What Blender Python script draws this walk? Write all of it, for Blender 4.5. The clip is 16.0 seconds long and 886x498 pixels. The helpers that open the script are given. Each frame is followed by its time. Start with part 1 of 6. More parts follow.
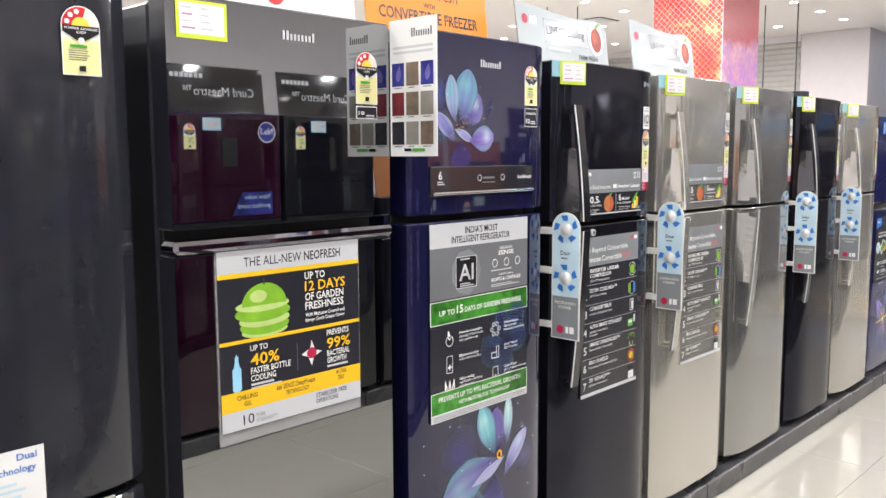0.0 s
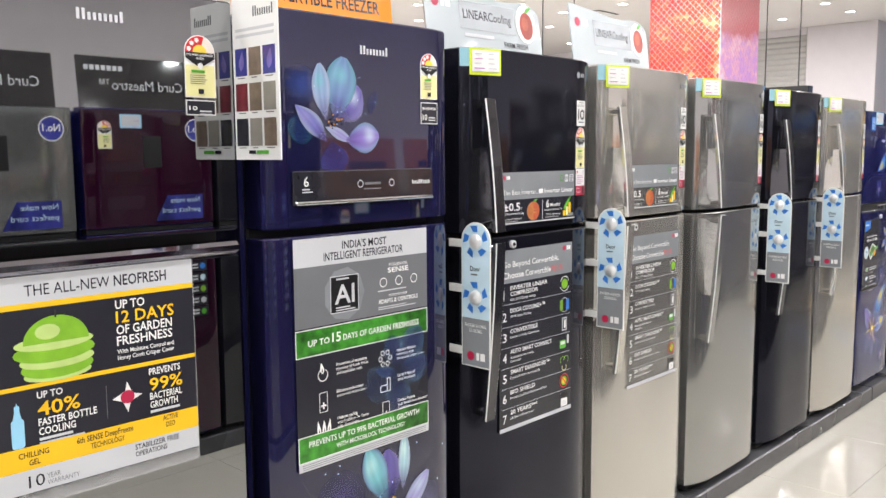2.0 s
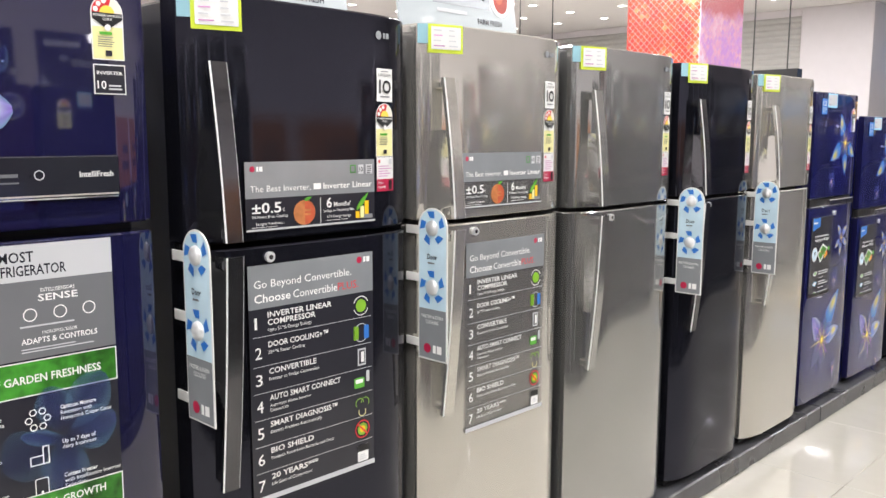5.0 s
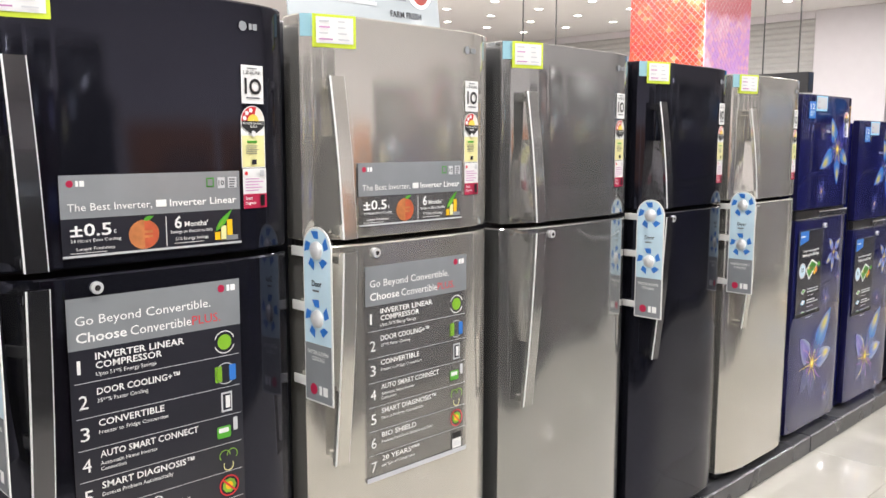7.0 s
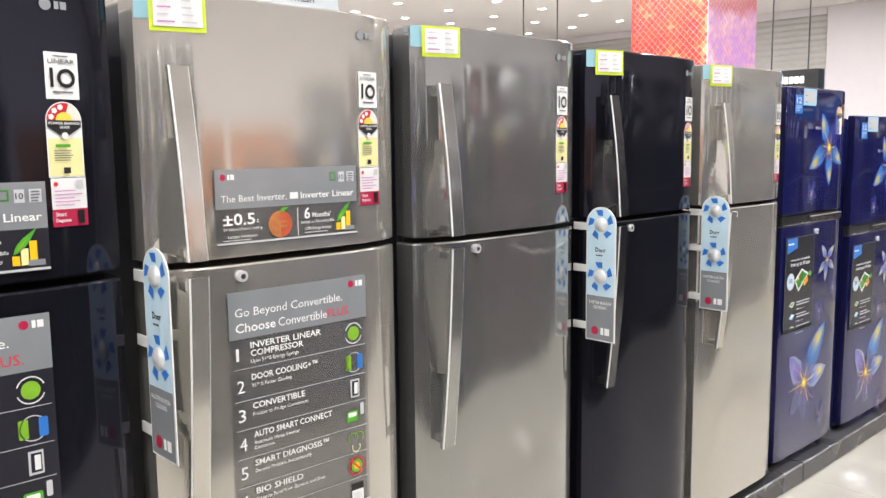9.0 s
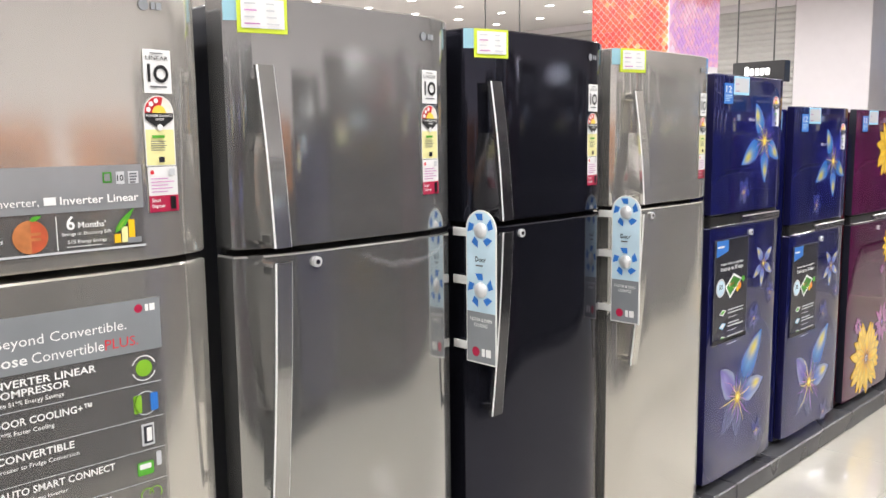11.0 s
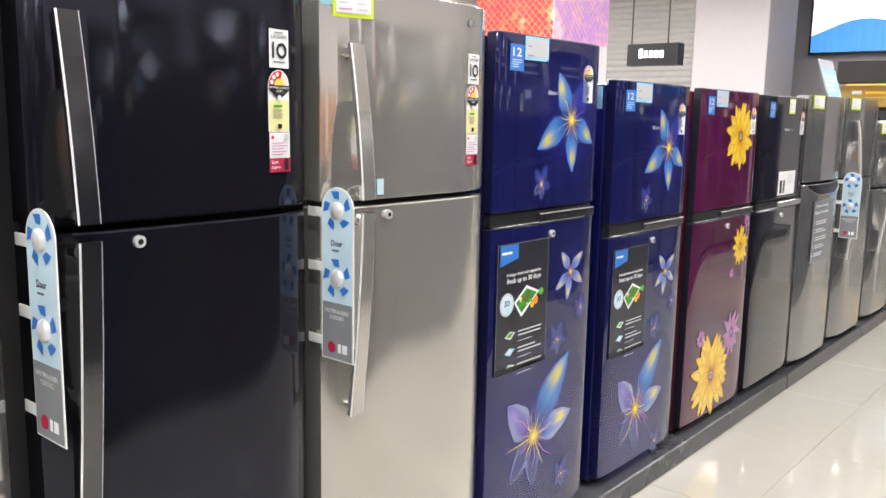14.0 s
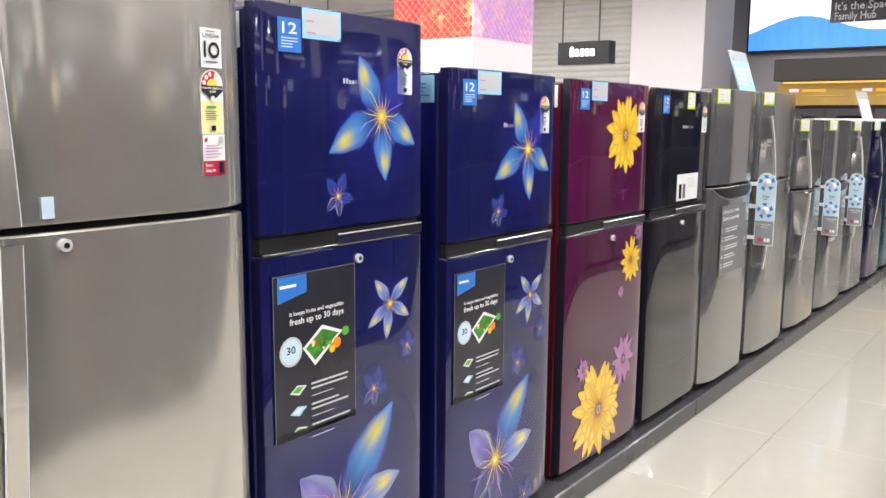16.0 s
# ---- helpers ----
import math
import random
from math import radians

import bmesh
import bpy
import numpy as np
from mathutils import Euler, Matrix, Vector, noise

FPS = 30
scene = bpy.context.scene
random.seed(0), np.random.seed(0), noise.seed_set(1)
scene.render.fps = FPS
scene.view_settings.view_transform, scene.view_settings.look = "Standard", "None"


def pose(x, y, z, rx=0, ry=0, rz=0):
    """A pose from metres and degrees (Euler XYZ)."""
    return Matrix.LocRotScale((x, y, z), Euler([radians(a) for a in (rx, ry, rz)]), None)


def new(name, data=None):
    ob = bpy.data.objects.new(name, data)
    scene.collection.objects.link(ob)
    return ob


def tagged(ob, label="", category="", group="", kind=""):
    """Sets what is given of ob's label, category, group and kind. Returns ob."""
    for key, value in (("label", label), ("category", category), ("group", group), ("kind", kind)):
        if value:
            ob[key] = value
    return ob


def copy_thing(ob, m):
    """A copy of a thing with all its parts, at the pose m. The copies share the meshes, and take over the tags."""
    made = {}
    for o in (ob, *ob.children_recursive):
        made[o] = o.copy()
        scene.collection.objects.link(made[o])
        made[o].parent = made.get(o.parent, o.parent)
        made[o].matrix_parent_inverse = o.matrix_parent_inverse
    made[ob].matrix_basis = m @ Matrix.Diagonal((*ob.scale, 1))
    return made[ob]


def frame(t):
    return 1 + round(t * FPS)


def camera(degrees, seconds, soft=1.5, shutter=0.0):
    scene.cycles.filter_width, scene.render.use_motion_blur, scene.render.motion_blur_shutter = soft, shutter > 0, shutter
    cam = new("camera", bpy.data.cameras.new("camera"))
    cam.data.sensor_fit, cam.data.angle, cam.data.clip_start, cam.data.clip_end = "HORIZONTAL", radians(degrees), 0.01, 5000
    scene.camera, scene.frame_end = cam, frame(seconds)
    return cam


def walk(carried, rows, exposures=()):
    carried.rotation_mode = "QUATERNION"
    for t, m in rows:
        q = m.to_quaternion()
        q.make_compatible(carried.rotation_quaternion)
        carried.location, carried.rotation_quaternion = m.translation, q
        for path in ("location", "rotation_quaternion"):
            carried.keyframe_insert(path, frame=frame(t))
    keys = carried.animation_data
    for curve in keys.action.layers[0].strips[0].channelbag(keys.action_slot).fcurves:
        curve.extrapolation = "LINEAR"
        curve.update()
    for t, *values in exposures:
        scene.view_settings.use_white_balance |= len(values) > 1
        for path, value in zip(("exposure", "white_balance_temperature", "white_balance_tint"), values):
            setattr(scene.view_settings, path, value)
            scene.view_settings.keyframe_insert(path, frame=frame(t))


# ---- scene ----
cam = camera(55.6, 16.0)
METRES, EYE, TILT, LEAN, TURN = 4.3, 1.465, 0.0, 0.0, 43.1
ROWS = [
    (0.0, 0.0, 0.0, 0.0, -0.03, -6.36, 0.25),
    (0.5, 0.017, 0.0225, 0.0019, -0.32, -6.4, 0.31),
    (1.0, 0.0296, 0.0413, 0.0011, -0.37, -6.45, 0.35),
    (1.5, 0.0478, 0.0594, 0.0011, 0.1, -6.53, 0.38),
    (2.0, 0.0754, 0.0788, 0.0027, 0.76, -6.6, 0.37),
    (2.5, 0.0987, 0.0952, 0.0014, 1.11, -6.8, 0.28),
    (3.0, 0.1164, 0.1211, -0.0006, 1.01, -7.04, 0.1),
    (3.5, 0.1377, 0.1511, 0.0012, 0.73, -7.23, -0.04),
    (4.0, 0.1605, 0.1753, -0.0002, 0.76, -7.55, -0.19),
    (4.5, 0.189, 0.1964, 0.0013, 1.04, -7.69, -0.18),
    (7.0, 0.2768, 0.2926, 0.0032, 2.47, -7.35, -0.07),
    (7.5, 0.2937, 0.3052, 0.0025, 4.02, -7.27, 0.41),
    (8.0, 0.306, 0.319, 0.0014, 4.06, -7.14, 0.7),
    (8.5, 0.3218, 0.3471, 0.0016, 3.59, -7.07, 0.73),
    (9.0, 0.3383, 0.372, 0.0012, 3.62, -7.07, 0.64),
    (11.5, 0.4223, 0.4752, 0.0004, 1.22, -7.94, 0.5),
    (12.0, 0.4384, 0.5014, -0.0013, -0.2, -8.36, 0.06),
    (12.5, 0.4666, 0.5295, -0.0019, -1.2, -8.69, -0.46),
    (13.0, 0.5009, 0.5554, -0.0021, -1.88, -8.83, -0.75),
    (13.5, 0.5231, 0.5834, -0.0044, -2.33, -9.07, -1.06),
    (14.0, 0.5453, 0.6204, -0.0044, -2.84, -8.98, -1.04),
    (14.5, 0.5668, 0.6472, -0.0049, -3.46, -8.86, -0.84),
    (15.0, 0.6015, 0.6758, -0.0051, -4.29, -8.74, -0.7),
    (15.5, 0.6323, 0.7039, -0.0071, -5.23, -8.72, -0.53),
    (16.0, 0.658, 0.739, -0.0081, -5.72, -8.68, -0.42),
]
walk(cam, [(t, pose(0, 0, EYE, TILT, LEAN, TURN) @ pose(METRES * x, METRES * y, METRES * z, 90 + pitch, roll, yaw)) for t, x, y, z, yaw, pitch, roll in ROWS])

# ---- light ----
world = bpy.data.worlds.new("world")
scene.world = world
world.use_nodes = True
world.node_tree.nodes["Background"].inputs[0].default_value = (0.9, 0.95, 1.0, 1)
world.node_tree.nodes["Background"].inputs[1].default_value = 0.3
scene.view_settings.exposure = 0.39
LAMP = 50.0
CEIL = 4.1

# ---- materials ----


def mat(name, col, rough=0.5, metal=0.0, vary=0.0, scale=8.0, bump=0.0, stretch=(1, 1, 1), emit=0.0, coat=0.0, alpha=1.0, spec=0.5, rvary=0.0):
    m = bpy.data.materials.new(name)
    m.use_nodes = True
    nt = m.node_tree
    b = nt.nodes["Principled BSDF"]
    b.inputs["Base Color"].default_value = (*col, 1)
    b.inputs["Roughness"].default_value = rough
    b.inputs["Metallic"].default_value = metal
    b.inputs["Specular IOR Level"].default_value = spec
    b.inputs["Coat Weight"].default_value = coat
    b.inputs["Coat Roughness"].default_value = 0.04
    b.inputs["Alpha"].default_value = alpha
    if emit:
        b.inputs["Emission Color"].default_value = (*col, 1)
        b.inputs["Emission Strength"].default_value = emit
    if vary or bump or rvary:
        tc = nt.nodes.new("ShaderNodeTexCoord")
        mp = nt.nodes.new("ShaderNodeMapping")
        mp.inputs["Scale"].default_value = stretch
        nt.links.new(tc.outputs["Object"], mp.inputs[0])
        fine = nt.nodes.new("ShaderNodeTexNoise")
        fine.inputs["Scale"].default_value = scale
        fine.inputs["Detail"].default_value = 5
        big = nt.nodes.new("ShaderNodeTexNoise")
        big.inputs["Scale"].default_value = scale / 9
        nt.links.new(mp.outputs[0], fine.inputs["Vector"])
        nt.links.new(tc.outputs["Object"], big.inputs["Vector"])
        if vary:
            add = nt.nodes.new("ShaderNodeMath")
            nt.links.new(fine.outputs[0], add.inputs[0])
            nt.links.new(big.outputs[0], add.inputs[1])
            ramp = nt.nodes.new("ShaderNodeMapRange")
            ramp.inputs["From Min"].default_value, ramp.inputs["From Max"].default_value = 0.6, 1.4
            ramp.inputs["To Min"].default_value, ramp.inputs["To Max"].default_value = 1 - vary, 1 + vary
            nt.links.new(add.outputs[0], ramp.inputs[0])
            mix = nt.nodes.new("ShaderNodeVectorMath")
            mix.operation = "SCALE"
            mix.inputs[0].default_value = col
            nt.links.new(ramp.outputs[0], mix.inputs["Scale"])
            nt.links.new(mix.outputs[0], b.inputs["Base Color"])
        if rvary:
            rr = nt.nodes.new("ShaderNodeMapRange")
            rr.inputs["From Min"].default_value, rr.inputs["From Max"].default_value = 0.3, 0.7
            rr.inputs["To Min"].default_value, rr.inputs["To Max"].default_value = max(rough - rvary, 0.01), rough + rvary
            nt.links.new(big.outputs[0], rr.inputs[0])
            nt.links.new(rr.outputs[0], b.inputs["Roughness"])
        if bump:
            bp = nt.nodes.new("ShaderNodeBump")
            bp.inputs["Strength"].default_value = bump
            bp.inputs["Distance"].default_value = 0.002
            nt.links.new(fine.outputs[0], bp.inputs["Height"])
            nt.links.new(bp.outputs[0], b.inputs["Normal"])
    return m


STEEL = mat("brushed_steel", (0.66, 0.64, 0.59), 0.115, 0.78, 0.05, 30, 0.0, (1, 1, 9), rvary=0.03)
GREY_STEEL = mat("grey_steel", (0.45, 0.45, 0.44), 0.105, 0.84, 0.05, 30, 0.0, (1, 1, 9), rvary=0.03)
BLACK_STEEL = mat("black_steel", (0.036, 0.037, 0.052), 0.055, 0.8, 0.06, 30, 0.015, (1, 1, 40), rvary=0.02)
for steel in (STEEL, GREY_STEEL):
    # brushed across, so that reflections smear upright
    brush = steel.node_tree.nodes.new("ShaderNodeTangent")
    brush.direction_type, brush.axis = "RADIAL", "Y"
    shader = steel.node_tree.nodes["Principled BSDF"]
    shader.inputs["Anisotropic"].default_value = 0.4
    steel.node_tree.links.new(brush.outputs[0], shader.inputs["Tangent"])
CHARCOAL = mat("charcoal_gloss", (0.020, 0.021, 0.028), 0.12, 0.0, 0.15, 20, 0.01, coat=0.5, rvary=0.02)
MIRROR = mat("mirror_glass", (0.36, 0.37, 0.38), 0.015, 1.0, 0.02, 6)
NAVY_GLASS = mat("navy_glass", (0.009, 0.009, 0.042), 0.04, 0.0, 0.25, 5, coat=0.8, rvary=0.01, spec=0.7)
NAVY_PAINT = mat("navy_paint", (0.008, 0.008, 0.045), 0.25, 0.0, 0.2, 12, 0.02)
V_GLASS = mat("royal_blue_glass", (0.007, 0.009, 0.070), 0.035, 0.0, 0.35, 4, coat=0.8, spec=0.7)
V_PAINT = mat("royal_blue_paint", (0.006, 0.008, 0.08), 0.25, 0.0, 0.2, 12, 0.02)
WINE_GLASS = mat("wine_glass", (0.075, 0.005, 0.042), 0.04, 0.0, 0.6, 3, coat=0.8, spec=0.7)
DEEP_WINE = mat("deep_wine_glass", (0.022, 0.003, 0.014), 0.04, 0.0, 0.4, 3, coat=0.8, spec=0.7)
WINE_PAINT = mat("wine_paint", (0.085, 0.006, 0.012), 0.28, 0.0, 0.2, 12, 0.02)
BLACK_GLASS = mat("black_glass", (0.008, 0.008, 0.012), 0.04, 0.0, 0.2, 6, coat=0.8, spec=0.7)
TEAL_GLASS = mat("teal_glass", (0.01, 0.05, 0.07), 0.05, 0.0, 0.4, 4, coat=0.8)
RED_GLASS = mat("red_glass", (0.22, 0.01, 0.02), 0.05, 0.0, 0.3, 4, coat=0.8)
BODY = mat("dark_cabinet_paint", (0.010, 0.011, 0.018), 0.35, 0.0, 0.25, 40, 0.1)
GASKET = mat("rubber_gasket", (0.012, 0.012, 0.014), 0.6, 0.0, 0.2, 40)
CHROME = mat("chrome", (0.78, 0.78, 0.78), 0.10, 1.0, 0.03, 20)
SATIN = mat("satin_metal", (0.52, 0.52, 0.51), 0.22, 1.0, 0.05, 40, 0.03, (1, 1, 30))
DARK_BAR = mat("dark_handle", (0.13, 0.13, 0.14), 0.12, 0.9, 0.05, 40)
PLASTIC_WHITE = mat("white_plastic", (0.75, 0.75, 0.73), 0.4, 0.0, 0.05, 30)
TRIM_BLACK = mat("black_plastic", (0.012, 0.012, 0.013), 0.35, 0.0, 0.2, 30, 0.05)
PLINTH = mat("plinth_laminate", (0.055, 0.055, 0.06), 0.28, 0.0, 0.35, 14, 0.12, rvary=0.08)
WHITE_WALL = mat("white_wall_paint", (0.60, 0.57, 0.59), 0.6, 0.0, 0.03, 6, 0.04)
CEIL_MAT = mat("ceiling_paint", (0.72, 0.69, 0.685), 0.8, 0.0, 0.02, 4, 0.03)
SHUTTER = mat("shutter_paint", (0.40, 0.39, 0.375), 0.45, 0.0, 0.06, 10, 0.05)
TILE = mat("polished_floor_tile", (0.50, 0.475, 0.42), 0.022, 0.0, 0.035, 12, 0.0, coat=0.7, spec=0.9)
GROUT = mat("floor_grout", (0.38, 0.35, 0.30), 0.7, 0.0, 0.15, 40)
LENS = mat("lamp_lens", (1.0, 0.96, 0.9), 0.4, emit=22.0)
TRIM_WHITE = mat("white_trim", (0.8, 0.8, 0.8), 0.35, 0.0, 0.02, 20)
HUB = mat("silver_hub", (0.72, 0.73, 0.74), 0.35, 0.4, 0.03, 30)
BROWN = mat("dark_brown_board", (0.018, 0.013, 0.011), 0.4, 0.0, 0.2, 10)
ROD = mat("dark_rod", (0.03, 0.03, 0.03), 0.4)
GLOW = mat("warm_strip_light", (1.0, 0.62, 0.12), 0.5, emit=0.9)
WARM_BACK = mat("mustard_board", (0.42, 0.26, 0.05), 0.5, 0.0, 0.15, 3)

BRIGHT_EDGE = mat("bright_edge", (0.85, 0.85, 0.85), 0.3, 0.35, 0.03, 30)
LEDGE = mat("smoky_chrome", (0.34, 0.33, 0.38), 0.08, 1.0, 0.1, 12, rvary=0.02)

# printing inks
INK = {
    "white": mat("ink_white", (0.80, 0.80, 0.79), 0.35),
    "paper": mat("paper_white", (0.74, 0.74, 0.73), 0.5, 0.0, 0.03, 20),
    "grey": mat("ink_grey", (0.16, 0.165, 0.175), 0.25, 0.0, 0.12, 5, coat=0.3),
    "silver": mat("ink_silver", (0.32, 0.34, 0.36), 0.25, 0.3, 0.2, 6, coat=0.3),
    "lightgrey": mat("ink_light_grey", (0.52, 0.53, 0.55), 0.35, 0.0, 0.05, 6),
    "dark": mat("ink_dark", (0.022, 0.022, 0.03), 0.25, 0.0, 0.15, 6, coat=0.3),
    "black": mat("ink_black", (0.008, 0.008, 0.009), 0.35),
    "yellow": mat("ink_yellow", (0.85, 0.50, 0.015), 0.35),
    "rust": mat("ink_rust", (0.30, 0.10, 0.02), 0.4),
    "orange": mat("ink_orange", (0.80, 0.25, 0.012), 0.35, 0.0, 0.05, 4),
    "cream": mat("ink_cream_yellow", (0.76, 0.72, 0.34), 0.4),
    "palecream": mat("ink_pale_cream", (0.78, 0.70, 0.62), 0.4),
    "dome": mat("ink_dome_yellow", (0.85, 0.62, 0.08), 0.4),
    "smoke": mat("ink_smoke_film", (0.10, 0.10, 0.105), 0.2, 0.0, 0.1, 6, alpha=0.45),
    "board": mat("board_grey_white", (0.38, 0.42, 0.44), 0.25, 0.0, 0.04, 6, coat=0.4),
    "lime": mat("tag_lime", (0.60, 0.72, 0.05), 0.35),
    "red": mat("ink_red", (0.60, 0.02, 0.03), 0.35),
    "applered": mat("ink_apple_red", (0.34, 0.035, 0.02), 0.35, 0.0, 0.4, 40),
    "peach": mat("ink_peach", (0.46, 0.17, 0.06), 0.35, 0.0, 0.4, 50),
    "wineprint": mat("ink_wine", (0.14, 0.015, 0.025), 0.35, 0.0, 0.9, 40),
    "appleblush": mat("ink_apple_blush", (0.46, 0.09, 0.04), 0.35, 0.0, 0.4, 40),
    "crimson": mat("ink_crimson", (0.42, 0.015, 0.06), 0.35),
    "green": mat("ink_green", (0.08, 0.35, 0.03), 0.35, 0.0, 0.2, 60),
    "apple": mat("ink_apple", (0.20, 0.42, 0.03), 0.3, 0.0, 0.25, 30),
    "applelight": mat("ink_apple_flesh", (0.46, 0.60, 0.20), 0.35, 0.0, 0.12, 30),
    "leaf": mat("ink_leaves", (0.04, 0.20, 0.022), 0.3, 0.0, 0.9, 45),
    "blue": mat("ink_blue", (0.03, 0.17, 0.55), 0.35),
    "skyblue": mat("ink_sky", (0.30, 0.60, 0.80), 0.35, 0.0, 0.1, 20),
    "paleblue": mat("ink_pale_blue", (0.55, 0.72, 0.82), 0.35, 0.0, 0.15, 14),
    "tape": mat("blue_tape", (0.28, 0.50, 0.58), 0.4, 0.0, 0.06, 30),
    "violet": mat("ink_violet", (0.16, 0.13, 0.42), 0.2, 0.0, 0.6, 16, coat=0.6),
    "teal": mat("ink_teal", (0.10, 0.42, 0.48), 0.2, 0.0, 0.5, 16, coat=0.6),
    "indigo": mat("ink_indigo", (0.035, 0.04, 0.24), 0.2, 0.0, 0.7, 14, coat=0.6),
    "azure": mat("ink_azure", (0.04, 0.12, 0.50), 0.2, 0.0, 0.6, 18, coat=0.6),
    "petal": mat("ink_petal_yellow", (0.85, 0.48, 0.02), 0.2, 0.0, 0.3, 30, coat=0.5),
    "petaldark": mat("ink_petal_amber", (0.65, 0.26, 0.01), 0.2, 0.0, 0.4, 40, coat=0.5),
    "pink": mat("ink_pink", (0.55, 0.25, 0.48), 0.25, 0.0, 0.4, 25, coat=0.5),
    "brownprint": mat("ink_brown", (0.16, 0.12, 0.09), 0.35, 0.0, 0.6, 40),
    "steelprint": mat("ink_steel", (0.24, 0.225, 0.20), 0.35, 0.0, 0.2, 30),
}



SOFT = bpy.data.materials.new("printed_petals")
SOFT.use_nodes = True
ink_node = SOFT.node_tree.nodes.new("ShaderNodeVertexColor")
ink_node.layer_name = "ink"
shader = SOFT.node_tree.nodes["Principled BSDF"]
shader.inputs["Roughness"].default_value = 0.12
shader.inputs["Coat Weight"].default_value = 0.7
shader.inputs["Coat Roughness"].default_value = 0.04
SOFT.node_tree.links.new(ink_node.outputs["Color"], shader.inputs["Base Color"])
SOFT.node_tree.links.new(ink_node.outputs["Alpha"], shader.inputs["Alpha"])
INK["soft"] = SOFT


def blend(c0, c1, n):
    """Names of n inks that run from one colour to another."""
    out = []
    for k in range(n):
        t = k / max(n - 1, 1)
        c = tuple(round(p + (q - p) * t, 4) for p, q in zip(c0, c1))
        key = "blend_%.3f_%.3f_%.3f" % c
        if key not in INK:
            INK[key] = mat("ink_blend", c, 0.12, 0.0, 0.22, 22, coat=0.7)
        out.append(key)
    return out


# ---- building helpers ----
_text = {}


def text_shape(s, bold=False):
    """Vertices and faces of a line of built-in lettering, height of capitals 1, and its width."""
    key = (s, bold)
    if key not in _text:
        cu = bpy.data.curves.new("lettering", "FONT")
        cu.body = s
        cu.resolution_u = 2
        cu.offset = 0.014 if bold else 0.0
        ob = bpy.data.objects.new("lettering", cu)
        scene.collection.objects.link(ob)
        bpy.context.view_layer.update()
        me = ob.evaluated_get(bpy.context.evaluated_depsgraph_get()).to_mesh()
        vs = [(v.co.x / 0.69, v.co.y / 0.69) for v in me.vertices]
        fs = [tuple(p.vertices) for p in me.polygons]
        bpy.data.objects.remove(ob)
        lo = min((v[0] for v in vs), default=0)
        vs = [(x - lo, y) for x, y in vs]
        _text[key] = (vs, fs, max((v[0] for v in vs), default=1))
    return _text[key]


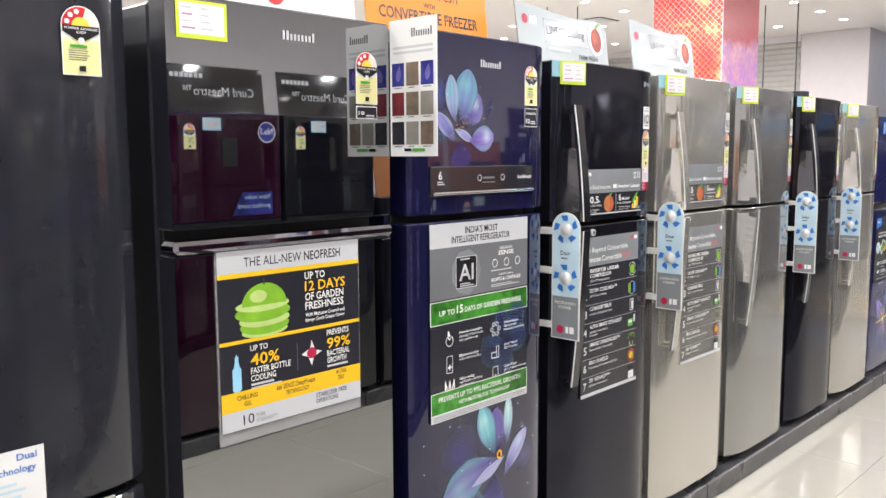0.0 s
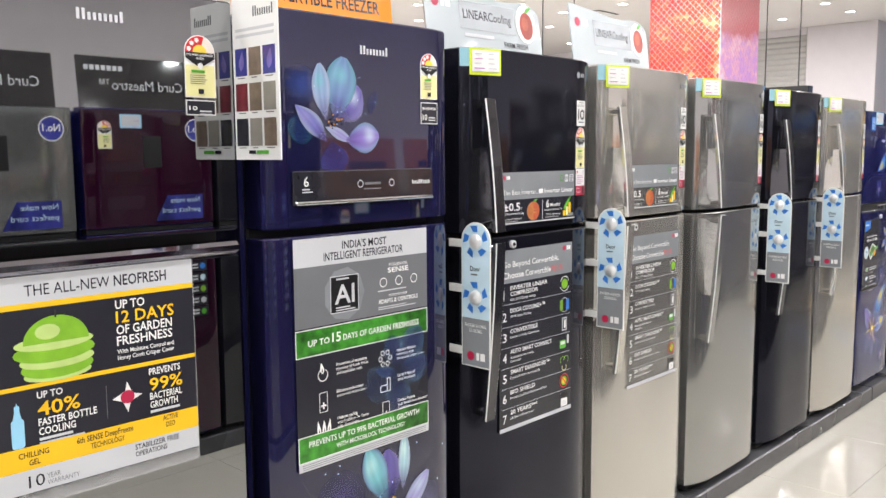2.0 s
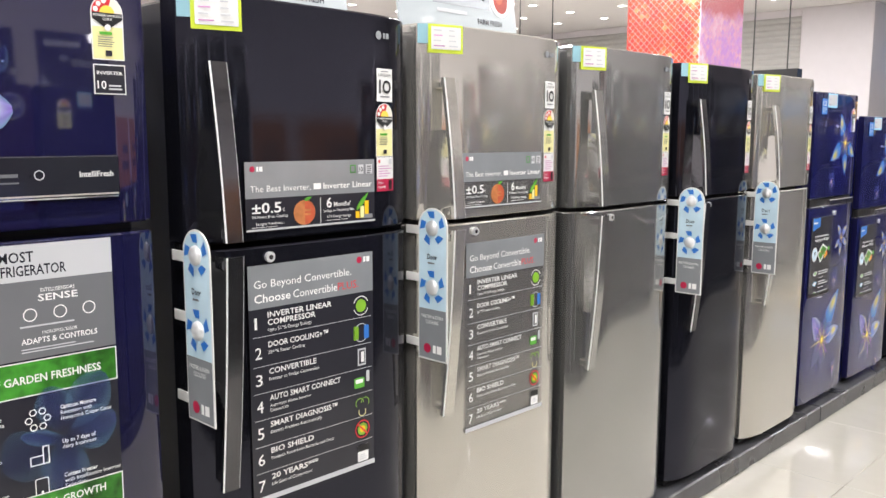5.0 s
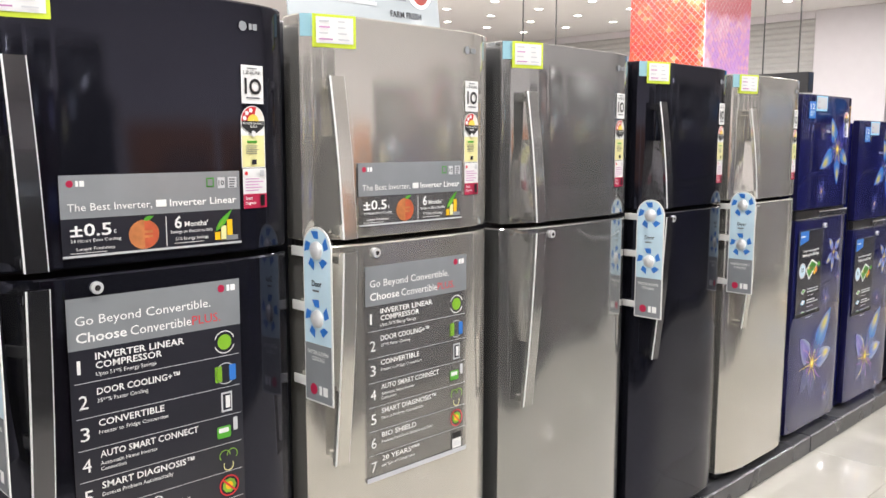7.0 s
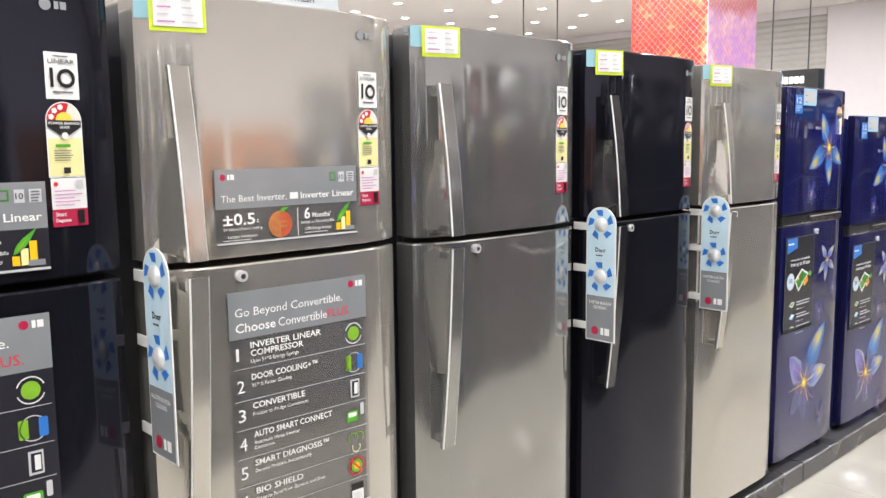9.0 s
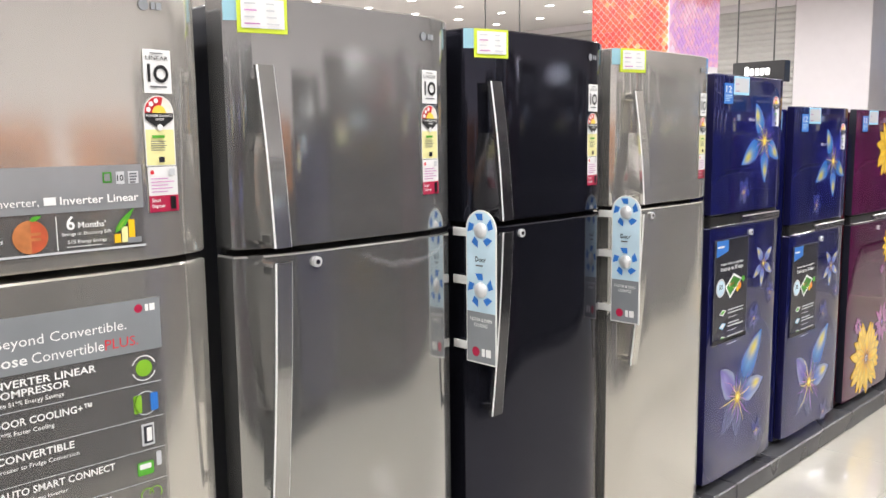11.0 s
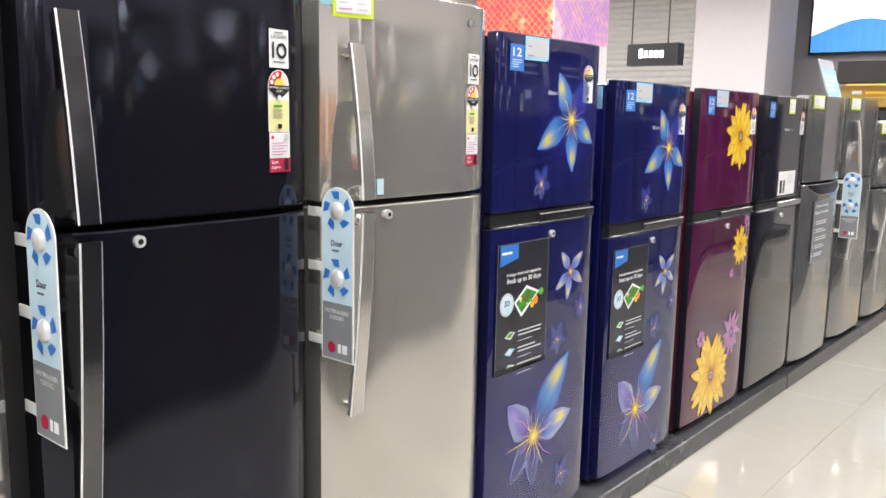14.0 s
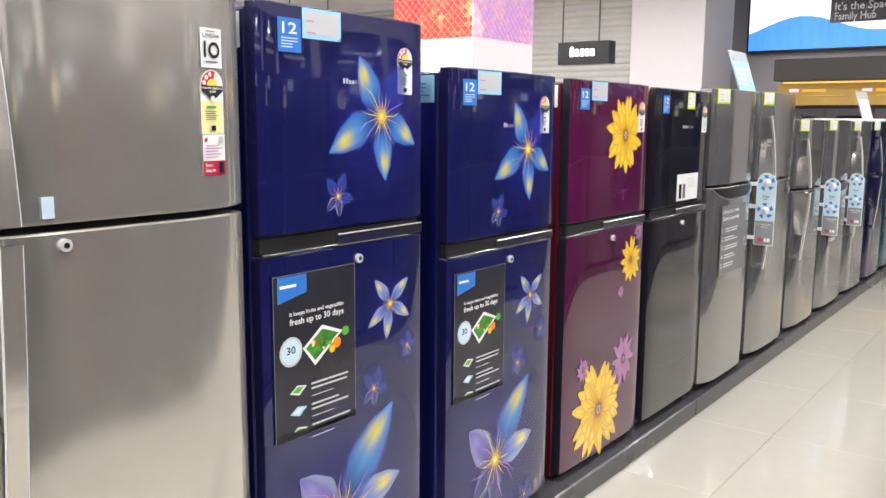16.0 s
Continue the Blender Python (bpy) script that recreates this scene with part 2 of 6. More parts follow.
class Geo:
    def __init__(self):
        self.v, self.f, self.m, self.s, self.mats, self.inks = [], [], [], [], [], {}

    def slot(self, material):
        if material not in self.mats:
            self.mats.append(material)
        return self.mats.index(material)

    def add(self, vs, fs, material, smooth=False, inks=None):
        k, i = len(self.v), self.slot(material)
        for j, c in enumerate(inks or ()):
            self.inks[k + j] = c
        self.v += [tuple(p) for p in vs]
        for f in fs:
            self.f.append([k + j for j in f])
            self.m.append(i)
            self.s.append(smooth)

    def box(self, x0, x1, y0, y1, z0, z1, material, b=0.003):
        """A box with chamfered edges."""
        lo, hi = (x0, y0, z0), (x1, y1, z1)
        b = min(b, (x1 - x0) * 0.45, (y1 - y0) * 0.45, (z1 - z0) * 0.45)
        vs, idx = [], {}
        for sx in (0, 1):
            for sy in (0, 1):
                for sz in (0, 1):
                    s = (sx, sy, sz)
                    for ax in range(3):
                        p = []
                        for k in range(3):
                            e = (lo, hi)[s[k]][k]
                            p.append(e if k == ax else e + (b if s[k] == 0 else -b))
                        idx[(s, ax)] = len(vs)
                        vs.append(p)
        fs = []
        for ax in range(3):
            o, q = [(1, 2), (2, 0), (0, 1)][ax]
            for side in (0, 1):
                ring = []
                for a, c in ((0, 0), (1, 0), (1, 1), (0, 1)):
                    s = [0, 0, 0]
                    s[ax], s[o], s[q] = side, a, c
                    ring.append(idx[(tuple(s), ax)])
                fs.append(ring if side else ring[::-1])
        for ax in range(3):
            o, q = [(1, 2), (2, 0), (0, 1)][ax]
            for a in (0, 1):
                for c in (0, 1):
                    s0, s1 = [0, 0, 0], [0, 0, 0]
                    s0[o], s0[q], s0[ax] = a, c, 0
                    s1[o], s1[q], s1[ax] = a, c, 1
                    s0, s1 = tuple(s0), tuple(s1)
                    ring = [idx[(s0, o)], idx[(s1, o)], idx[(s1, q)], idx[(s0, q)]]
                    fs.append(ring if a != c else ring[::-1])
        for s in [(i, j, k) for i in (0, 1) for j in (0, 1) for k in (0, 1)]:
            ring = [idx[(s, 0)], idx[(s, 1)], idx[(s, 2)]]
            fs.append(ring if sum(s) % 2 else ring[::-1])
        self.add(vs, fs, material)

    def tube(self, path, r, material, n=10, caps=True):
        path = [Vector(p) for p in path]
        vs, fs = [], []
        for i, p in enumerate(path):
            d = (path[min(i + 1, len(path) - 1)] - path[max(i - 1, 0)]).normalized()
            a = d.cross(Vector((0, 0, 1)) if abs(d.z) < 0.9 else Vector((1, 0, 0))).normalized()
            c = d.cross(a)
            vs += [p + r * (math.cos(6.2832 * k / n) * a + math.sin(6.2832 * k / n) * c) for k in range(n)]
        for i in range(len(path) - 1):
            fs += [(i * n + k, i * n + (k + 1) % n, (i + 1) * n + (k + 1) % n, (i + 1) * n + k) for k in range(n)]
        self.add(vs, fs, material, True)
        if caps:
            self.add(vs[:n], [list(range(n))[::-1]], material)
            self.add(vs[-n:], [list(range(n))], material)

    def mesh(self, name):
        me = bpy.data.meshes.new(name)
        me.from_pydata(self.v, [], self.f)
        for m in self.mats:
            me.materials.append(m)
        me.polygons.foreach_set("material_index", self.m)
        me.polygons.foreach_set("use_smooth", self.s)
        if self.inks:
            layer = me.color_attributes.new("ink", "FLOAT_COLOR", "POINT")
            for j, c in self.inks.items():
                layer.data[j].color = c
        me.update()
        return me


def part(name, geo, parent, label=""):
    ob = new(name, geo.mesh(name))
    ob.parent = parent
    return tagged(ob, label)


def thing(name, label, category, group="", kind="", at=None):
    ob = new(name)
    ob.empty_display_size = 0.1
    if at is not None:
        ob.matrix_basis = at
    return tagged(ob, label, category, group, kind)


def solid(name, geo, label, category, group="", kind="", at=None):
    ob = new(name, geo.mesh(name))
    if at is not None:
        ob.matrix_basis = at
    return tagged(ob, label, category, group, kind)


class Sheet:
    """Flat printing: layers laid on a surface. place(u, v, d) gives the point d metres proud of it."""

    def __init__(self, place, step=0.0005):
        self.place, self.step, self.n, self.g, self.todo = place, step, 1, Geo(), []

    def poly(self, pts, ink, up=None):
        d = self.n * self.step
        self.n += 0.12 if up is None else up
        self.todo.append((pts, d, [list(range(len(pts)))], ink))

    def soft(self, u, v, ang, length, wid, root, body, rim, tip=None, bend=0.0, blunt=0.85, alpha=0.95, root_alpha=0.35, wave=0.0):
        """A shaded translucent petal. root, body, rim and tip are its colours; tip glows inside the far half."""
        a, n, m = radians(ang), 14, 8
        pts, inks = [], []
        for i in range(n + 1):
            t = i / n
            half = 0.5 * wid * max(math.sin(math.pi * min(max(t, 0.02), 0.985) ** blunt), 0.0) ** (0.6 if blunt > 1 else 0.85)
            half *= 1 + wave * math.sin(t * 17)
            for j in range(m + 1):
                q = 2 * j / m - 1
                r = length * t
                o = half * q + bend * length * t * t
                pts.append((u + r * math.cos(a) - o * math.sin(a), v + r * math.sin(a) + o * math.cos(a)))
                k = min(t / 0.45, 1.0)
                c = [p + (w - p) * k for p, w in zip(root, body)]
                e = abs(q) ** 3 * min(t * 3, 1)
                c = [p + (w - p) * e for p, w in zip(c, rim)]
                if tip:
                    g = math.exp(-((t - 0.72) / 0.145) ** 2 - ((q - 0.15) / 0.5) ** 2)
                    c = [p + (w - p) * g for p, w in zip(c, tip)]
                vein = 1 + 0.12 * math.sin(q * 9 + t * 4)
                al = (root_alpha + (alpha - root_alpha) * k) * (1 - 0.45 * abs(q) ** 4)
                inks.append((*[min(p * vein, 0.95) for p in c], al))
        w = m + 1
        fs = [(i * w + j, i * w + j + 1, (i + 1) * w + j + 1, (i + 1) * w + j) for i in range(n) for j in range(m)]
        fs = [f[::-1] for f in fs]
        self.todo.append((pts, self.n * self.step, fs, "soft", inks))
        self.n += 0.3

    def halo(self, u, v, ru, rv, ink, alpha=0.5):
        """A printed glow that fades out from its middle."""
        n, rings = 24, (0.0, 0.35, 0.7, 1.0)
        pts = [(u + ru * k * math.cos(6.2832 * i / n), v + rv * k * math.sin(6.2832 * i / n)) for k in rings for i in range(n)]
        inks = [(*ink, alpha * (1 - k) ** 1.2) for k in rings for i in range(n)]
        fs = [(q * n + i, (q + 1) * n + i, (q + 1) * n + (i + 1) % n, q * n + (i + 1) % n) for q in range(3) for i in range(n)]
        self.todo.append((pts, self.n * self.step, fs, "soft", inks))
        self.n += 0.3

    def rect(self, u0, u1, v0, v1, ink, r=0.0, up=1.0):
        if r:
            pts = []
            for cu, cv, a in ((u1 - r, v1 - r, 0), (u0 + r, v1 - r, 90), (u0 + r, v0 + r, 180), (u1 - r, v0 + r, 270)):
                pts += [(cu + r * math.cos(radians(a + k * 22.5)), cv + r * math.sin(radians(a + k * 22.5))) for k in range(5)]
        else:
            pts = [(u0, v0), (u1, v0), (u1, v1), (u0, v1)]
        self.poly(pts, ink, up)

    def disc(self, u, v, ru, rv, ink, n=20, a0=0, a1=360, up=None):
        full = a1 - a0 >= 360
        pts = [(u + ru * math.cos(radians(a0 + (a1 - a0) * k / n)), v + rv * math.sin(radians(a0 + (a1 - a0) * k / n))) for k in range(n + (0 if full else 1))]
        self.poly(pts, ink, up)

    def outline(self, u0, u1, v0, v1, w, ink):
        for a in ((u0, u1, v0, v0 + w), (u0, u1, v1 - w, v1), (u0, u0 + w, v0 + w, v1 - w), (u1 - w, u1, v0 + w, v1 - w)):
            self.rect(*a, ink, up=0)
        self.n += 0.1

    def ring(self, u, v, r0, r1, ink, a0=0, a1=360, n=20):
        for k in range(n):
            p, q = radians(a0 + (a1 - a0) * k / n), radians(a0 + (a1 - a0) * (k + 1) / n)
            self.poly([(u + r * math.cos(a), v + r * math.sin(a)) for r, a in ((r0, p), (r1, p), (r1, q), (r0, q))], ink, 0)

    def text(self, s, u, v, h, ink="white", width=None, bold=False, align="l"):
        vs, fs, w = text_shape(s, bold)
        sx = h if width is None else width / w
        u -= {"l": 0, "c": w * sx / 2, "r": w * sx}[align]
        d = self.n * self.step
        self.todo.append(([(u + x * sx, v + y * h) for x, y in vs], d, fs, ink))

    def bars(self, u0, u1, v1, rows, h, gap, ink, seed=1):
        rr = random.Random(seed)
        for k in range(rows):
            v = v1 - k * (h + gap)
            self.rect(u0, u0 + (u1 - u0) * rr.uniform(0.65, 1.0), v - h, v, ink, up=0)

    def petal(self, u, v, ang, length, wid, inks, tip=0.0, blunt=0.8, slim=0.0):
        """A petal in nested layers, pointed, or rounded where blunt is high."""
        a = radians(ang)
        m = max(len(inks) - 1, 1)
        for k, ink in enumerate(inks):
            q = k / m
            s0, s1 = 0.12 * q, 1 - 0.42 * q
            w = wid * (1 - (0.62 + slim) * q)
            pts = []
            for side in (1, -1):
                ts = [i / 9 for i in range(10)] if side == 1 else [i / 9 for i in range(8, 0, -1)]
                for t in ts:
                    r = length * (s0 + (s1 - s0) * t)
                    o = side * w * 0.5 * math.sin(math.pi * t ** blunt) ** (0.75 if blunt > 1 else 1.0) * (1 - 0.25 * t) + tip * t * t * length
                    pts.append((u + r * math.cos(a) - o * math.sin(a), v + r * math.sin(a) + o * math.cos(a)))
            self.poly(pts, ink, 0.25)

    def done(self, name, parent, label=""):
        k = min(1.0, 0.0022 / (self.n * self.step)) if self.step < 0.002 else 1.0
        for pts, d, fs, ink, *inks in self.todo:
            self.g.add([self.place(u, v, d * k) for u, v in pts], fs, INK[ink], False, inks[0] if inks else None)
        return part(name, self.g, parent, label)


def on_front(x=0.0):
    return lambda u, v, d: (x + d, u, v)


def on_card(y):
    return lambda u, v, d: (u, y - d, v)


# ---- printed pieces ----


def energy_sticker(parent, place, u, v, w=0.062, h=0.12, pale=False, name="energy_sticker"):
    s = Sheet(place)
    r = w / 2
    top = [(u + w, v + h - r)] + [(u + r + r * math.cos(radians(a)), v + h - r + r * math.sin(radians(a))) for a in range(15, 180, 15)] + [(u, v + h - r)]
    body = "paper" if pale else "cream"
    s.poly([(u, v), (u + w, v)] + top, "white", 1)
    e = 0.002
    s.rect(u + e, u + w - e, v + e, v + h * 0.52, body)
    s.disc(u + r, v + h - r, r - e, r - e, "red", 18, 0, 180, up=1)
    s.poly([(u + r, v + h - r)] + [(u + r + (r - e) * math.cos(radians(k)), v + h - r + (r - e) * math.sin(radians(k))) for k in range(0, 76, 9)], "palecream", 1)
    s.disc(u + r, v + h - r, r * 0.46, r * 0.44, "dome", 12, 0, 180, up=1)
    for a in (105, 135, 165):
        s.disc(u + r + 0.72 * r * math.cos(radians(a)), v + h - r + 0.72 * r * math.sin(radians(a)), 0.0052, 0.0052, "white", 5)
    t = v + h - r
    s.poly([(u + e, t), (u + e, t - 0.011), (u + r, t - 0.030), (u + w - e, t - 0.011), (u + w - e, t)], "black", 1)
    s.text("POWER SAVINGS", u + r, t - 0.007, 0.0042, "white", w * 0.85, True, "c")
    s.text("GUIDE", u + r, t - 0.0135, 0.0042, "white", None, True, "c")
    s.disc(u + r, t - 0.026, 0.006, 0.006, "paper", 12)
    s.bars(u + 0.014, u + w - 0.014, v + h * 0.44, 1, 0.005, 0.002, "green", 3)
    s.bars(u + 0.011, u + w - 0.011, v + h * 0.36, 5, 0.0014, 0.0026, "grey", 4)
    s.rect(u + r - 0.006, u + r + 0.006, v + 0.007, v + 0.017, "dark")
    return s.done(name, parent, "cream energy rating sticker with a red and black rounded top")


def ten_sticker(parent, place, u, v, w=0.058, h=0.076, dark=False):
    s = Sheet(place)
    bg, fg = ("dark", "white") if dark else ("paper", "black")
    s.rect(u, u + w, v, v + h, "white" if dark else bg)
    if dark:
        s.rect(u + 0.002, u + w - 0.002, v + 0.002, v + h - 0.002, bg)
        s.text("10", u + 0.006, v + 0.010, h * 0.26, fg, w * 0.28, True)
        s.bars(u + w * 0.45, u + w - 0.006, v + h * 0.32, 2, 0.003, 0.003, "lightgrey", 5)
        if h > 0.04:
            s.text("INVERTER", u + w / 2, v + h * 0.66, 0.006, fg, w * 0.8, True, "c")
    else:
        s.text("LINEAR", u + w / 2, v + h * 0.76, h * 0.095, fg, w * 0.8, False, "c")
        s.text("1", u + w * 0.14, v + h * 0.26, h * 0.40, fg, None, True)
        s.ring(u + w * 0.62, v + h * 0.45, h * 0.125, h * 0.205, fg)
        s.bars(u + w * 0.2, u + w * 0.85, v + h * 0.17, 1, 0.003, 0.002, "grey", 6)
        s.bars(u + w * 0.25, u + w * 0.85, v + h * 0.93, 1, 0.002, 0.002, "grey", 7)
    return s.done("warranty_sticker", parent, "small warranty sticker with a large 10")


def red_sticker(parent, place, u, v, w=0.062, h=0.083):
    s = Sheet(place)
    s.rect(u, u + w, v, v + h, "paper")
    s.rect(u, u + w, v, v + h * 0.36, "crimson")
    s.text("Smart", u + 0.005, v + h * 0.22, 0.007, "white", 0.018, True)
    s.text("Diagnosis", u + 0.005, v + h * 0.10, 0.006, "white", 0.026, True)
    s.rect(u + w - 0.018, u + w - 0.006, v + 0.004, v + h * 0.33, "black")
    s.disc(u + 0.008, v + h * 0.88, 0.004, 0.004, "red", 12)
    s.rect(u + w - 0.018, u + w - 0.006, v + h * 0.8, v + h * 0.95, "lightgrey")
    s.bars(u + 0.005, u + w - 0.008, v + h * 0.75, 5, 0.0018, 0.0042, "pink", 8)
    return s.done("service_sticker", parent, "white and red service sticker")


def price_tag(parent, place, u, v, w=0.10, h=0.072, ink="lime"):
    s = Sheet(place)
    s.rect(u, u + w, v, v + h, ink)
    s.rect(u + 0.007, u + w - 0.007, v + 0.009, v + h - 0.006, "paper" if ink == "lime" else "lightgrey")
    rr = random.Random(4)
    for k in range(4):
        z = v + h - 0.014 - k * 0.013
        s.rect(u + 0.013, u + 0.013 + rr.uniform(0.018, 0.03), z - 0.003, z, "pink" if k % 2 else "lightgrey", up=0)
        s.rect(u + 0.055, u + 0.055 + rr.uniform(0.015, 0.03), z - 0.003, z, "lightgrey", up=0)
    return s.done("price_tag", parent, "paper price tag with a lime green border" if ink == "lime" else "paper price tag with a pale blue border")


def maker_badge(parent, place, u, v, ink="silver", h=0.02):
    """A round emblem beside a plain bar where the maker's name stands."""
    s = Sheet(place)
    s.disc(u + h / 2, v + h / 2, h / 2, h / 2, ink, 18)
    s.rect(u + h * 1.25, u + h * 1.65, v + h * 0.18, v + h * 0.82, ink)
    s.rect(u + h * 1.75, u + h * 2.3, v + h * 0.18, v + h * 0.82, ink)
    return s.done("emblem", parent, "small pale metal emblem")


def name_plate(s, u0, u1, v0, v1, ink, n=9):
    """Plain upright blocks where a maker's name stands."""
    step = (u1 - u0) / n
    for k in range(n):
        tall = 1.0 if k in (0, 1, n - 1) else 0.68
        s.rect(u0 + k * step, u0 + (k + 0.62) * step, v0, v0 + (v1 - v0) * tall, ink, up=0)
    s.n += 0.2


def mark(s, u, v, h):
    s.disc(u + h / 2, v + h / 2, h / 2, h / 2, "crimson", 14)
    s.rect(u + h * 1.3, u + h * 1.7, v + 0.1 * h, v + h * 0.9, "white", up=0)
    s.rect(u + h * 1.85, u + h * 2.5, v + 0.1 * h, v + h * 0.9, "white", up=0)


def upper_poster(parent, place, u, v, w=0.36, h=0.15, pale=False):
    s = Sheet(place)
    s.rect(u, u + w, v, v + (h * 0.48 if pale else h), "smoke" if pale else "dark")
    s.rect(u, u + w, v + h * 0.48, v + h, "silver")
    mark(s, u + 0.012, v + h - 0.022, 0.013)
    s.outline(u + w - 0.075, u + w - 0.058, v + h - 0.031, v + h - 0.012, 0.003, "leaf")
    s.rect(u + w - 0.050, u + w - 0.034, v + h - 0.034, v + h - 0.012, "lightgrey")
    s.text("10", u + w - 0.042, v + h - 0.028, 0.010, "black", 0.012, True, "c")
    s.rect(u + w - 0.027, u + w - 0.007, v + h - 0.034, v + h - 0.012, "lightgrey")
    s.bars(u + w - 0.024, u + w - 0.009, v + h - 0.015, 4, 0.003, 0.002, "grey", 6)
    s.n += 1
    s.text("The Best Inverter,", u + 0.012, v + h * 0.57, 0.0135, "white", 0.158)
    s.rect(u + 0.178, u + 0.199, v + h * 0.57, v + h * 0.57 + 0.0135, "white", up=0)
    s.text("Inverter Linear", u + 0.206, v + h * 0.57, 0.0135, "white", 0.145, True)
    s.text("\u00b10.5", u + 0.015, v + 0.040, 0.022, "white", 0.075, True)
    s.text("c", u + 0.094, v + 0.042, 0.010, "white")
    s.text("24 Hours Even Cooling", u + 0.015, v + 0.029, 0.006, "white", 0.092)
    s.text("Longer Freshness", u + 0.025, v + 0.014, 0.006, "white", 0.07)
    s.bars(u + 0.014, u + 0.104, v + 0.010, 1, 0.001, 0.002, "white", 3)
    s.disc(u + 0.152, v + 0.035, 0.030, 0.028, "peach", 22)
    s.disc(u + 0.153, v + 0.035, 0.028, 0.027, "appleblush", 14, -90, 90)
    s.bars(u + 0.136, u + 0.170, v + 0.042, 2, 0.005, 0.004, "peach", 2)
    s.petal(u + 0.152, v + 0.062, 18, 0.022, 0.009, ["green"])
    s.rect(u + 0.196, u + 0.1975, v + 0.008, v + 0.066, "white")
    s.text("6", u + 0.214, v + 0.042, 0.023, "white", None, True)
    s.text("Months'", u + 0.235, v + 0.044, 0.010, "white", 0.05, True)
    s.text("Savings on Electricity Bills", u + 0.205, v + 0.032, 0.006, "white", 0.09)
    s.text("51% Energy Savings", u + 0.215, v + 0.018, 0.006, "white", 0.07)
    s.bars(u + 0.213, u + 0.285, v + 0.013, 1, 0.001, 0.002, "white", 5)
    for k in range(3):
        s.rect(u + 0.300 + k * 0.014, u + 0.312 + k * 0.014, v + 0.012, v + 0.028 + 0.012 * k, "cream" if k % 2 else "yellow", up=0)
    s.petal(u + 0.302, v + 0.030, 48, 0.058, 0.014, ["green", "apple"])
    s.rect(u + 0.325, u + 0.352, v + 0.010, v + 0.020, "silver", up=0)
    s.rect(u, u + w, v + 0.002, v + 0.006, "lightgrey")
    return s.done("poster", parent, "dark promotional strip with white lettering and a printed apple")


